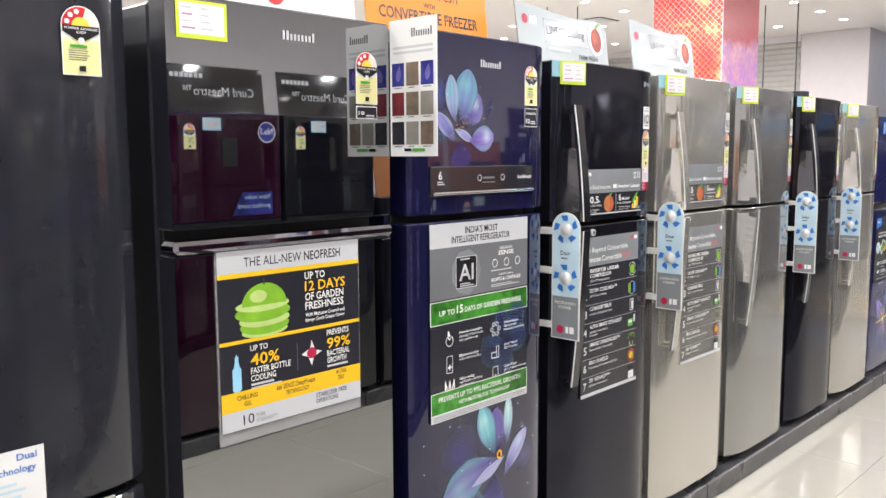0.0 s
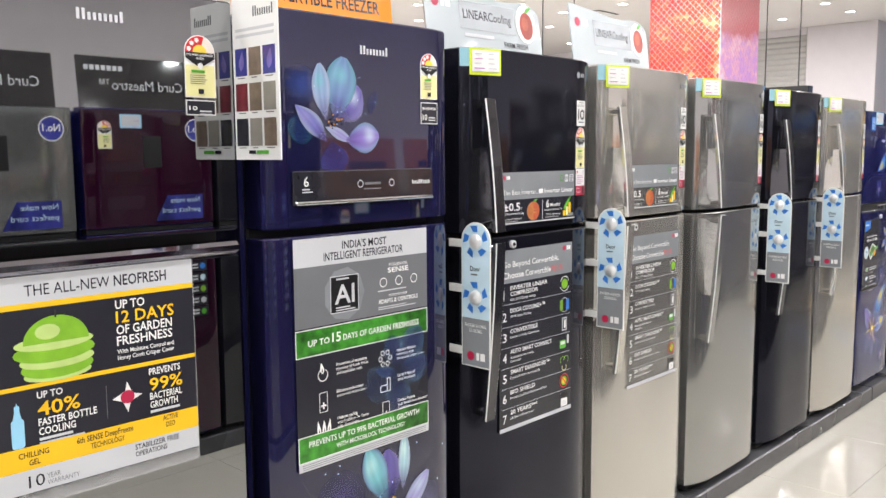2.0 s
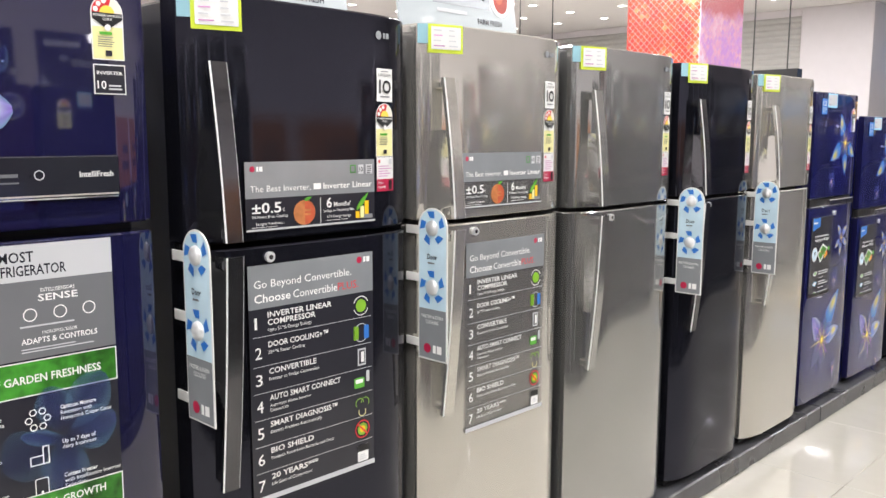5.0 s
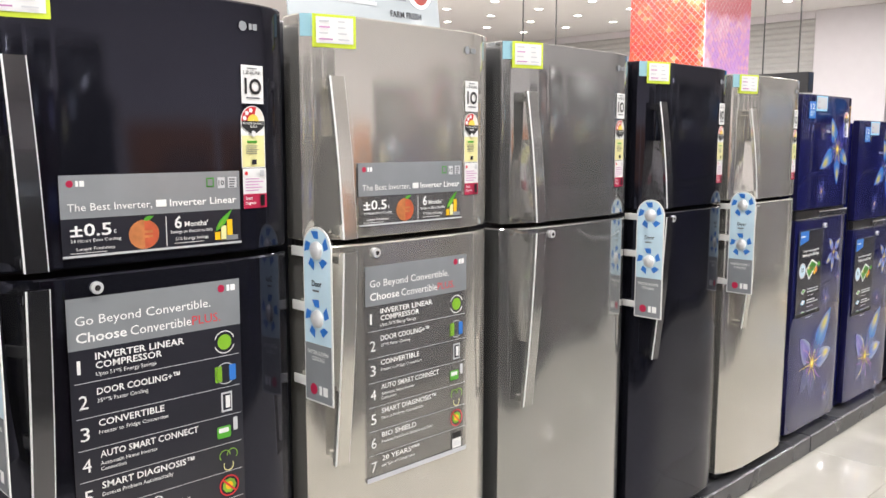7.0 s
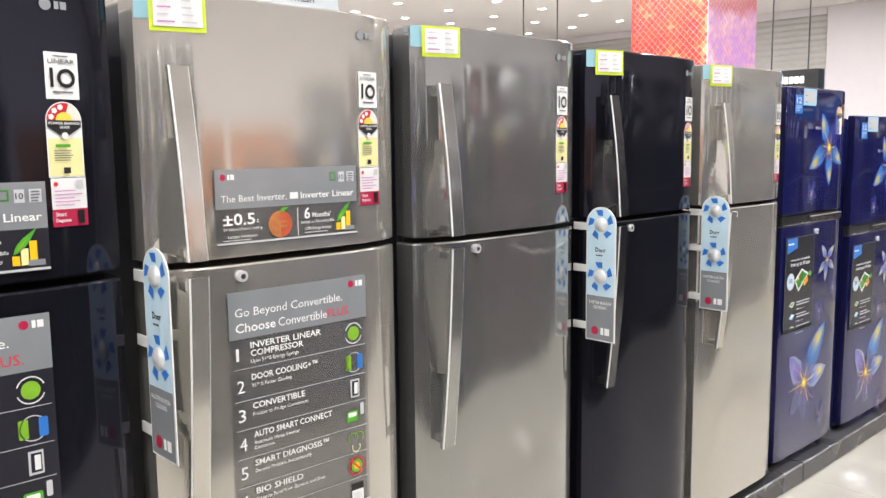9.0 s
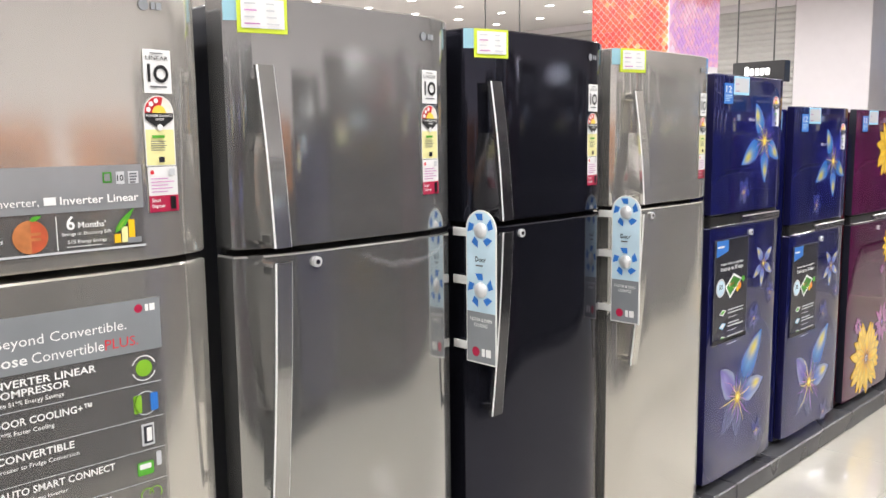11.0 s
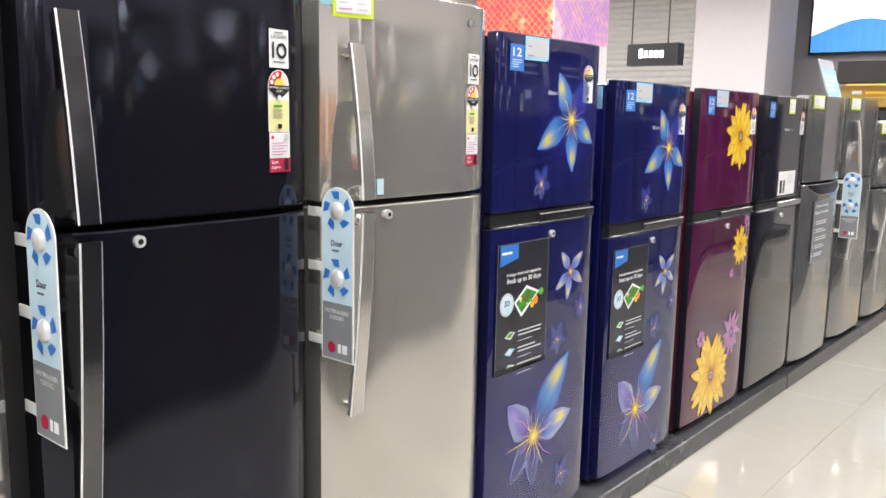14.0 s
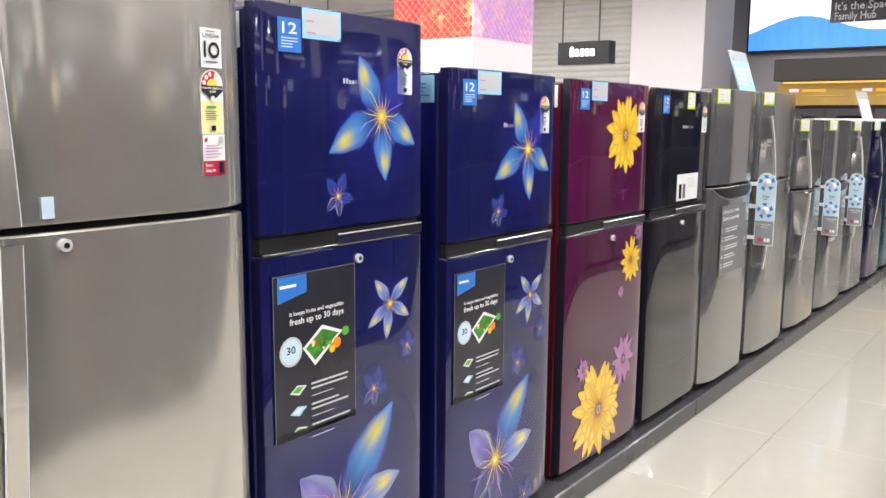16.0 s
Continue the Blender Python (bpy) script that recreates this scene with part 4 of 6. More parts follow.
def bar_handle(door, y, z_in, z_out, m, lean):
    """A flat bar that stands off the door at z_in and runs back to it at z_out."""
    def sweep(hw, t0, t1, material):
        g, n, vs = Geo(), 14, []
        for i in range(n + 1):
            t = i / n
            z = z_in + (z_out - z_in) * t
            x = 0.048 - 0.036 * t + 0.005 * math.sin(math.pi * t)
            yy = y - lean * t
            vs += [(x + t0, yy - hw, z), (x + t1, yy - hw + 0.002, z), (x + t1, yy + hw - 0.002, z), (x + t0, yy + hw, z)]
        fs = [(4 * i + k, 4 * i + (k + 1) % 4, 4 * i + 4 + (k + 1) % 4, 4 * i + 4 + k) for i in range(n) for k in range(4)]
        if z_out > z_in:
            fs = [f[::-1] for f in fs]
        g.add(vs, fs, material)
        g.add(vs[:4], [(0, 1, 2, 3)], material)
        g.add(vs[-4:], [(3, 2, 1, 0)], material)
        return g
    h = part("handle", sweep(0.0195, 0.0, 0.0145, m), door)
    part("edge_trim", sweep(0.0206, 0.0112, 0.0138, BRIGHT_EDGE), h, "bright metal edging")
    d = 1 if z_out > z_in else -1
    # scooped side of the grip, widest where the bar stands off
    g, vs, n = Geo(), [], 10
    for i in range(n + 1):
        t = i / n
        z = z_in + d * 0.012 + (z_out - z_in) * 0.60 * t
        k = 1 - t ** 3
        vs += [(-0.030, y - 0.019 - 0.014 * k, z), (0.0, y - 0.018 - 0.006 * k, z), (0.046 - 0.022 * t, y - 0.012, z), (-0.020, y + 0.012, z)]
    fs = [(4 * i + j, 4 * i + (j + 1) % 4, 4 * i + 4 + (j + 1) % 4, 4 * i + 4 + j) for i in range(n) for j in range(4)]
    fs += [(3, 2, 1, 0), (4 * n, 4 * n + 1, 4 * n + 2, 4 * n + 3)]
    g.add(vs, [f[::-1] for f in fs] if d > 0 else fs, m)
    part("grip_base", g, h, "scooped metal base of the grip")
    g = Geo()
    g.box(-0.034, 0.048, y - 0.020, y + 0.010, min(z_in + d * 0.004, z_in + d * 0.030), max(z_in + d * 0.004, z_in + d * 0.030), m, 0.006)
    part("standoff", g, h)
    g = Geo()
    z = z_out - d * 0.016
    g.box(-0.030, 0.016, y - lean - 0.006, y - lean + 0.014, z - 0.012, z + 0.012, m, 0.005)
    part("standoff", g, h)
    return h


def key_lock(door, y, z, x=0.0):
    g = Geo()
    g.tube([(x - 0.004, y, z), (x + 0.007, y, z)], 0.0115, HUB, 18)
    k = part("lock", g, door, "round chrome key lock")
    g = Geo()
    g.tube([(x + 0.0072, y, z), (x + 0.0085, y, z)], 0.0055, SATIN, 12)
    g.box(x + 0.0086, x + 0.0092, y - 0.001, y + 0.001, z - 0.004, z + 0.004, TRIM_BLACK, 0.0002)
    part("keyhole", g, k)


def bar_fridge(y0, y1, split, top, m, handle_m, label, posters=False, tag=False, tape=True, pocket=False, late=False, body=BODY, group="refrigerators with bar handles", grip=0.055, sheets=((0.119, 0.025, 0.36), (0.119, -0.582, 0.352))):
    w = y1 - y0
    f = thing("refrigerator", label, "refrigerator", group, at=pose(-1.52, y0, PT))
    S, T = split - PT, top - PT
    cabinet(f, w, T - 0.004, body)
    up = part("freezer_door", door_geo(w, S + 0.007, T, m), f)
    low = part("main_door", door_geo(w, 0.035, S - 0.007, m), f)
    pb, pf, pt = bow(w, 0.0022), on_front(0.0012), bow(w, 0.006)
    if pocket:
        g = Geo()
        n, vs, fs = 14, [], []
        for i in range(n + 1):
            u = 0.03 + (w - 0.06) * i / n
            dip = 0.055 * (1 - abs(2 * i / n - 1) ** 4)
            x = -0.045 * abs(2 * u / w - 1) ** 5 + 0.002
            vs += [(x, u, S - 0.010), (x, u, S - 0.012 - dip), (x + 0.004, u, S - 0.018 - dip)]
        for i in range(n):
            fs.append((3 * i + 1, 3 * i + 4, 3 * i + 3, 3 * i))
        g.add(vs, fs, TRIM_BLACK)
        g.add(vs, [(3 * i + 2, 3 * i + 5, 3 * i + 4, 3 * i + 1) for i in range(n)], CHROME)
        part("pocket_handle", g, low, "dark scooped pocket with a chrome rim")
        s = Sheet(pf)
        s.rect(0.10, 0.46, S - 0.45, S - 0.10, "grey")
        s.text("Go Beyond Convertible.", 0.12, S - 0.14, 0.02, "white", 0.24)
        s.text("Choose Convertible", 0.12, S - 0.175, 0.02, "white", 0.24, True)
        for k in range(5):
            s.text(str(k + 1), 0.12, S - 0.235 - k * 0.045, 0.024, "white")
            s.bars(0.16, 0.36, S - 0.215 - k * 0.045, 2, 0.007, 0.006, "lightgrey", k)
        s.done("poster", low, "dark promotional sheet")
    else:
        hl = (T - S) * 0.70
        handle_m = m if handle_m is SATIN else handle_m
        bar_handle(up, grip, S + 0.016, S + 0.016 + hl, handle_m, 0.004)
        bar_handle(low, grip, S - 0.014, S - 0.014 - hl * 1.40, handle_m, 0.004)
        key_lock(low, grip + 0.121, S - 0.031)
    u = w - 0.128
    if not late:
        ten_sticker(up, pb, u + 0.002, T - 0.203, 0.058, 0.078)
        energy_sticker(up, pb, u - 0.002, T - 0.335, 0.063, 0.128)
        red_sticker(up, pb, u, T - 0.419)
    else:
        s = Sheet(pb)
        s.rect(w - 0.05, w - 0.03, S + 0.10, T - 0.12, "paper")
        s.rect(w - 0.05, w - 0.03, S + 0.16, S + 0.26, "cream")
        s.rect(w - 0.05, w - 0.03, S + 0.10, S + 0.14, "red")
        s.done("energy_sticker", up, "column of narrow paper stickers")
    maker_badge(up, pb, u, T - 0.058)
    price_tag(up, pt, 0.022, T - 0.073)
    if tape:
        s = Sheet(pb)
        s.rect(0.001, 0.026, T - 0.050, T - 0.001, "tape")
        s.done("tape", up, "strip of pale blue tape")
    if posters:
        (ua, va, wa), (ub, vb, wb) = sheets
        upper_poster(up, lambda u, v, d: pf(ua + u * wa / 0.36, v, d), 0.0, S + va, pale=posters == 2)
        lower_poster(low, lambda u, v, d: pf(ub + u * wb / 0.352, v, d), 0.0, S + vb, pale=posters == 2)
    if tag:
        fan_tag(low, -0.016, S - 0.352, S + 0.046)
    return f


bar_fridge(2.165, 2.782, 1.242, 1.757, BLACK_STEEL, DARK_BAR, "black glossy double-door refrigerator with bar handles and posters", 1, True)
bar_fridge(2.830, 3.438, 1.245, 1.757, STEEL, SATIN, "brushed steel double-door refrigerator with bar handles and posters", 2, True, sheets=((0.125, 0.032, 0.342), (0.142, -0.598, 0.345)))
bar_fridge(3.500, 4.123, 1.238, 1.752, GREY_STEEL, SATIN, "dark grey steel double-door refrigerator with plastic film", 0, False)
bar_fridge(4.180, 4.787, 1.240, 1.742, BLACK_STEEL, DARK_BAR, "black glossy double-door refrigerator with a fan tag", 0, True)
pale = bar_fridge(4.836, 5.440, 1.240, 1.735, STEEL, SATIN, "pale brushed steel double-door refrigerator with a fan tag", 0, True)
s = Sheet(on_front(0.002))
s.rect(0.138, 0.160, 1.258 - PT, 1.296 - PT, "paleblue")
s.done("tape", pale, "scrap of pale blue tape")
bar_fridge(8.285, 8.920, 1.120, 1.594, GREY_STEEL, SATIN, "grey steel double-door refrigerator with a pocket handle", 0, False, False, True, True)
bar_fridge(9.010, 9.690, 1.112, 1.600, GREY_STEEL, SATIN, "grey brushed steel double-door refrigerator with a fan tag", 0, True, False, False, True)
bar_fridge(9.786, 10.440, 1.015, 1.455, GREY_STEEL, SATIN, "brushed steel double-door refrigerator, lower than its neighbours", 0, False, False, False, True)
bar_fridge(10.53, 11.23, 1.010, 1.455, GREY_STEEL, SATIN, "grey steel double-door refrigerator with a pocket handle and fan tag", 0, True, False, True, True)
bar_fridge(11.30, 11.97, 1.008, 1.450, GREY_STEEL, SATIN, "grey brushed steel double-door refrigerator with a fan tag", 0, True, False, False, True)
bar_fridge(12.05, 12.72, 1.005, 1.450, NAVY_GLASS, SATIN, "navy double-door refrigerator with bar handles", 0, False, False, False, True, NAVY_PAINT)
bar_fridge(12.80, 13.47, 1.005, 1.450, TEAL_GLASS, SATIN, "teal double-door refrigerator with bar handles", 0, False, False, False, True, NAVY_PAINT)
bar_fridge(13.55, 14.22, 1.005, 1.450, RED_GLASS, SATIN, "red double-door refrigerator with bar handles", 0, False, False, False, True, WINE_PAINT)

# crumpled film on the grey one is a clear torn strip
FILM = mat("clear_film", (0.85, 0.87, 0.88), 0.15, 0.0, 0.1, 30, 0.4, alpha=0.08)
g = Geo()
rr = random.Random(8)
n = 14
vs = []
for i in range(n + 1):
    y = 3.80 + 0.29 * i / n
    z = 1.205 - 0.035 * math.sin(math.pi * i / n) + rr.uniform(-0.006, 0.006)
    u = (y - 3.500) / 0.623
    x = -1.52 - 0.045 * abs(2 * u - 1) ** 5
    vs += [(x + 0.002, y, z - 0.003), (x + 0.006, y, z), (x + 0.002, y, z + 0.010)]
g.add(vs, [(3 * i + k, 3 * i + 3 + k, 3 * i + 4 + k, 3 * i + 1 + k) for i in range(n) for k in (0, 1)], FILM, True)
solid("plastic_film", g, "torn edge of clear protective plastic film", "film")


# ---- floral glass refrigerators ----


AZURE, DEEP, ROYAL, GOLD, FROST = (0.06, 0.24, 0.58), (0.02, 0.03, 0.26), (0.03, 0.05, 0.42), (0.75, 0.62, 0.06), (0.45, 0.52, 0.72)


def lily(s, u, v, petals, glow=0.08, threads=18):
    """A translucent lily. petals: direction, length, width, bend and look of each."""
    looks = {"bright": (DEEP, AZURE, (0.05, 0.10, 0.50), GOLD, 0.92), "dim": (DEEP, ROYAL, (0.05, 0.07, 0.40), None, 0.6),
             "violet": ((0.12, 0.08, 0.34), (0.18, 0.15, 0.48), FROST, (0.30, 0.26, 0.62), 0.85), "gold": ((0.04, 0.08, 0.46), (0.16, 0.24, 0.56), FROST, (0.85, 0.68, 0.08), 0.95),
             "outline": (DEEP, (0.05, 0.06, 0.26), FROST, None, 0.7), "faint": (DEEP, (0.04, 0.06, 0.34), (0.10, 0.14, 0.46), None, 0.75)}
    reach = max(p[1] for p in petals)
    s.halo(u, v, reach * 1.15, reach * 1.15, (0.03, 0.03, 0.34), glow * 5)
    for ang, length, wid, bend, look_name in petals:
        root, body, rim, tip, al = looks[look_name]
        s.soft(u, v, ang, length, wid, root, body, rim, tip, bend, 0.95, al, 0.45, 0.05)
    rr = random.Random(int(u * 1000))
    for k in range(threads):
        a = radians(360 * k / threads + rr.uniform(-8, 8))
        ln, w = reach * rr.uniform(0.25, 0.55), 0.0045 * reach
        bend = rr.uniform(-0.25, 0.25)
        mid = (u + 0.6 * ln * math.cos(a), v + 0.6 * ln * math.sin(a))
        s.poly([(u - w * math.sin(a), v + w * math.cos(a)), (u + w * math.sin(a), v - w * math.cos(a)), (mid[0] + w * math.sin(a), mid[1] - w * math.cos(a)), (u + ln * math.cos(a + bend), v + ln * math.sin(a + bend)), (mid[0] - w * math.sin(a), mid[1] + w * math.cos(a))], "pink" if k % 3 else "dome", 0.02)
    s.halo(u, v, reach * 0.16, reach * 0.17, (0.90, 0.66, 0.12), 0.95)
    s.disc(u, v, reach * 0.03, reach * 0.035, "dome", 8)


def daisy(s, u, v, r, ink="petal", n=15, seed=1):
    rr = random.Random(seed)
    gold = ((0.62, 0.22, 0.01), (0.88, 0.50, 0.02), (0.92, 0.68, 0.10), (0.95, 0.66, 0.08))
    rose = ((0.34, 0.08, 0.26), (0.50, 0.22, 0.44), (0.62, 0.36, 0.55), None)
    root, body, rim, tip = gold if ink == "petal" else rose
    for layer in (0, 1):
        for k in range(n):
            a = 360 * k / n + rr.uniform(-8, 8) + 12 * layer
            shade = rr.uniform(0.82, 1.08)
            s.soft(u, v, a, r * rr.uniform(0.86, 1.1) * (1 - 0.20 * layer), r * rr.uniform(0.26, 0.34), root, [min(c * shade, 0.95) for c in body], rim, tip, rr.uniform(-0.13, 0.13), 1.2, 1.0 if ink == "petal" else 0.75, 0.9 if ink == "petal" else 0.6)
    s.halo(u, v, r * 0.22, r * 0.24, (0.30, 0.10, 0.03) if ink == "petal" else (0.16, 0.04, 0.16), 0.9)
    s.disc(u, v, r * 0.085, r * 0.10, "brownprint" if ink == "petal" else "violet", 14)
    for k in range(9):
        s.disc(u + r * 0.06 * math.cos(k * 2.4), v + r * 0.07 * math.sin(k * 2.4), r * 0.016, r * 0.018, "paper" if ink == "petal" else "pink", 6)


def glass_fridge(y0, y1, split, top, m, body, label, kind, side_tag="paper"):
    w = y1 - y0
    f = thing("refrigerator", label, "refrigerator", "refrigerators with glass doors", at=pose(-1.553, y0, PT))
    S, T = split - PT, top - PT
    cabinet(f, w, T - 0.006, body, 0.60, 0.046)
    up = part("freezer_door", door_geo(w, S + 0.026, T, m, 0.008, 8, 0.030, NAVY_PAINT if kind == "blue" else BODY), f)
    low = part("main_door", door_geo(w, 0.035, S - 0.020, m, 0.008, 8, 0.030, NAVY_PAINT if kind == "blue" else BODY), f)
    g = Geo()
    g.box(-0.036, -0.012, 0.006, w - 0.006, S - 0.017, S + 0.023, TRIM_BLACK, 0.004)
    part("grip_recess", g, f, "black recess between the doors")
    g = Geo()
    g.box(-0.014, 0.003, w * 0.42, w - 0.004, S - 0.019, S + 0.012, CHROME, 0.003)
    g.box(-0.010, 0.001, 0.006, w * 0.42, S - 0.019, S - 0.014, SATIN, 0.001)
    part("handle_strip", g, low, "polished metal strip along the door top")
    key_lock(low, w * 0.545, S - 0.058)
    pf = on_front(0.0012)
    s = Sheet(pf)
    s.rect(0.058, 0.128, T - 0.107, T - 0.032, "blue")
    s.text("12", 0.093, T - 0.066, 0.024, "white", 0.044, True, "c")
    s.bars(0.068, 0.118, T - 0.075, 4, 0.0025, 0.004, "paleblue", 2)
    s.done("warranty_sticker", up, "blue sticker with a large white 12")
    if kind != "black":
        price_tag(up, pf, 0.132 if kind == "blue" else 0.142, T - 0.073, 0.125, 0.068, "skyblue")
    else:
        price_tag(up, pf, 0.33, T - 0.085, 0.09, 0.075)
    energy_sticker(up, pf, w - 0.108, T - 0.19, 0.060, 0.12, True)
    s = Sheet(pf)
    name_plate(s, w * 0.46, w * 0.57, T - 0.170, T - 0.157, "lightgrey", 6)
    name_plate(s, w * 0.59, w * 0.66, T - 0.170, T - 0.158, "silver", 4)
    s.done("emblem", up, "small silver name plate")
    if kind == "blue":
        small = [(60, 0.062, 0.034, 0.1, "faint"), (135, 0.058, 0.032, -0.1, "faint"), (-15, 0.055, 0.03, 0.1, "faint"), (215, 0.05, 0.026, 0.1, "outline"), (-80, 0.05, 0.026, -0.1, "outline")]
        for door, cu, cv, petals in (
                (up, w * 0.70, S + (T - S) * 0.547, [(50, 0.165, 0.090, 0.10, "dim"), (126, 0.165, 0.085, -0.12, "bright"), (197, 0.205, 0.090, 0.14, "bright"), (-22, 0.150, 0.075, -0.12, "bright"), (272, 0.165, 0.075, 0.05, "bright")]),
                (up, w * 0.42, S + (T - S) * 0.19, small),
                (low, w * 0.755, S - 0.196, [(125, 0.092, 0.036, 0.08, "gold"), (44, 0.096, 0.036, -0.08, "gold"), (206, 0.100, 0.034, 0.08, "gold"), (-24, 0.090, 0.034, -0.1, "gold"), (258, 0.096, 0.036, 0.05, "gold")]),
                (low, w * 0.64, S - 0.415, small), (low, w * 0.88, S - 0.325, [(k[0] + 20, k[1] * 0.7, k[2] * 0.7, k[3], k[4]) for k in small]),
                (low, w * 0.43, S - 0.715, [(3, 0.225, 0.095, 0.10, "gold"), (57, 0.310, 0.135, -0.10, "bright"), (144, 0.200, 0.110, -0.12, "violet"), (217, 0.175, 0.085, 0.15, "outline"), (265, 0.170, 0.080, 0.10, "outline")]),
                (low, w * 0.74, S - 0.90, small)):
            s = Sheet(pf)
            lily(s, cu, cv, petals, 0.08 if len(petals) == 5 and petals is not small else 0.05)
            s.done("flower_print", door, "printed translucent blue lily with a yellow centre")
        s = Sheet(pf)
        a, b, c, d = 0.026, 0.298, S - 0.470, S - 0.068
        s.rect(a, b, c, d, "dark")
        s.outline(a, b, c, d, 0.002, "grey")
        s.poly([(a + 0.014, d - 0.004), (a + 0.106, d - 0.004), (a + 0.106, d - 0.048), (a + 0.014, d - 0.066)], "blue", 1)
        s.bars(a + 0.022, a + 0.095, d - 0.024, 1, 0.007, 0.003, "white")
        s.text("It keeps fruits and vegetables", a + 0.05, d - 0.100, 0.0095, "white", 0.18, True)
        s.text("fresh up to 30 days", a + 0.05, d - 0.122, 0.015, "white", 0.18, True)
        s.poly([(a + 0.09, d - 0.185), (a + 0.155, d - 0.138), (a + 0.225, d - 0.165), (a + 0.13, d - 0.235)], "white", 1)
        s.poly([(a + 0.10, d - 0.187), (a + 0.155, d - 0.148), (a + 0.212, d - 0.168), (a + 0.13, d - 0.222)], "leaf", 1)
        rr = random.Random(7)
        for k in range(18):
            s.disc(a + 0.155 + rr.uniform(-0.034, 0.034), d - 0.182 + rr.uniform(-0.016, 0.016), rr.uniform(0.004, 0.009), rr.uniform(0.003, 0.007), ("green", "leaf", "cream", "apple", "leaf", "rust")[k % 6], 8)
        s.disc(a + 0.205, d - 0.192, 0.014, 0.014, "orange"), s.disc(a + 0.188, d - 0.205, 0.010, 0.010, "yellow"), s.disc(a + 0.235, d - 0.168, 0.014, 0.012, "green", 9)
        s.disc(a + 0.052, d - 0.185, 0.036, 0.036, "lightgrey", 24), s.disc(a + 0.052, d - 0.185, 0.030, 0.030, "paleblue", 24)
        s.n += 1
        s.text("30", a + 0.052, d - 0.190, 0.018, "dark", 0.028, True, "c")
        for k in range(3):
            z = d - 0.275 - k * 0.052
            s.poly([(a + 0.045, z - 0.012), (a + 0.07, z + 0.004), (a + 0.10, z - 0.002), (a + 0.075, z - 0.022)], "paper" if k != 1 else "skyblue", 0.5)
            s.poly([(a + 0.053, z - 0.011), (a + 0.07, z), (a + 0.09, z - 0.003), (a + 0.074, z - 0.016)], "green" if k != 1 else "paper", 0.5)
            s.bars(a + 0.115, a + 0.25, z, 2, 0.005, 0.007, "lightgrey", k)
            s.rect(a + 0.115, a + 0.19, z - 0.034, z - 0.0325, "white", up=0)
        s.rect(a + 0.002, b - 0.002, c + 0.002, c + 0.018, "black")
        s.done("poster", low, "dark glossy promotional sheet with a printed vegetable tray")
    elif kind == "wine":
        for door, args in ((up, (w * 0.66, S + (T - S) * 0.63, 0.155, "petal", 15, 2)), (low, (w * 0.80, S - 0.165, 0.092, "petal", 12, 3)), (low, (w * 0.90, S - 0.055, 0.036, "pink", 9, 4)),
                           (low, (w * 0.68, S - 0.285, 0.028, "pink", 9, 5)), (low, (w * 0.75, S - 0.575, 0.105, "pink", 10, 6)), (low, (w * 0.22, S - 0.545, 0.05, "pink", 9, 7)), (low, (w * 0.43, S - 0.735, 0.205, "petal", 17, 8))):
            s = Sheet(pf)
            daisy(s, *args)
            s.done("flower_print", door, "printed yellow daisy" if args[3] == "petal" else "printed pink daisy")
        rr = random.Random(6)
        s = Sheet(pf)
        for k in range(26):
            s.disc(w * 0.62 + rr.gauss(0, 0.06), S + 0.15 + rr.gauss(0, 0.035), 0.002, 0.002, "pink", 6)
        tagged(s.done("speckle_print", up, "scatter of pink printed dots"), kind="stuff")
    else:
        s = Sheet(pf)
        s.rect(w * 0.40, w * 0.80, S + 0.045, S + 0.165, "paper")
        s.rect(w * 0.44, w * 0.49, S + 0.055, S + 0.12, "dark", up=0), s.rect(w * 0.51, w * 0.56, S + 0.055, S + 0.12, "grey", up=0)
        s.bars(w * 0.60, w * 0.77, S + 0.145, 5, 0.004, 0.006, "lightgrey", 3)
        s.done("info_card", up, "white paper information card")
    s = Sheet(lambda u, v, d: (u, 0.0035 - d, v))
    s.rect(-0.165, -0.060, T - 0.10, T - 0.022, side_tag)
    s.bars(-0.150, -0.075, T - 0.045, 4, 0.004, 0.007, "blue" if side_tag == "skyblue" else "lightgrey", 9)
    s.done("side_label", f, "paper label on the cabinet side")
    return f


glass_fridge(5.485, 6.058, 1.142, 1.687, V_GLASS, V_PAINT, "royal blue glass-door refrigerator printed with lilies", "blue")
glass_fridge(6.182, 6.780, 1.050, 1.582, V_GLASS, V_PAINT, "royal blue glass-door refrigerator printed with lilies, shorter", "blue", "skyblue")
glass_fridge(6.890, 7.545, 1.040, 1.580, WINE_GLASS, WINE_PAINT, "wine red glass-door refrigerator printed with yellow daisies", "wine")
glass_fridge(7.620, 8.245, 1.035, 1.575, BLACK_GLASS, BODY, "black glass-door refrigerator with a white card", "black")

# ---- first three refrigerators ----
# mirror-door one
w, S, T = 0.590, 1.305 - PT, 1.782 - PT
f = thing("refrigerator", "mirror-glass double-door refrigerator with a yellow and white poster", "refrigerator", at=pose(-1.522, 0.845, PT))
cabinet(f, w, T - 0.004, BODY, 0.6, 0.075)
up = part("freezer_door", door_geo(w, S + 0.012, T, MIRROR, 0.0, 5, 0.06, BODY), f, "mirror glass door")
low = part("main_door", door_geo(w, 0.035, S - 0.038, MIRROR, 0.0, 5, 0.06, BODY), f, "mirror glass door")
g = Geo()
g.box(-0.05, 0.012, -0.004, w + 0.002, S - 0.036, S - 0.010, LEDGE, 0.008)
part("handle_strip", g, low, "dark polished handle ledge")
pf = on_front(0.0015)
price_tag(up, pf, 0.022, T - 0.085, 0.115, 0.075)
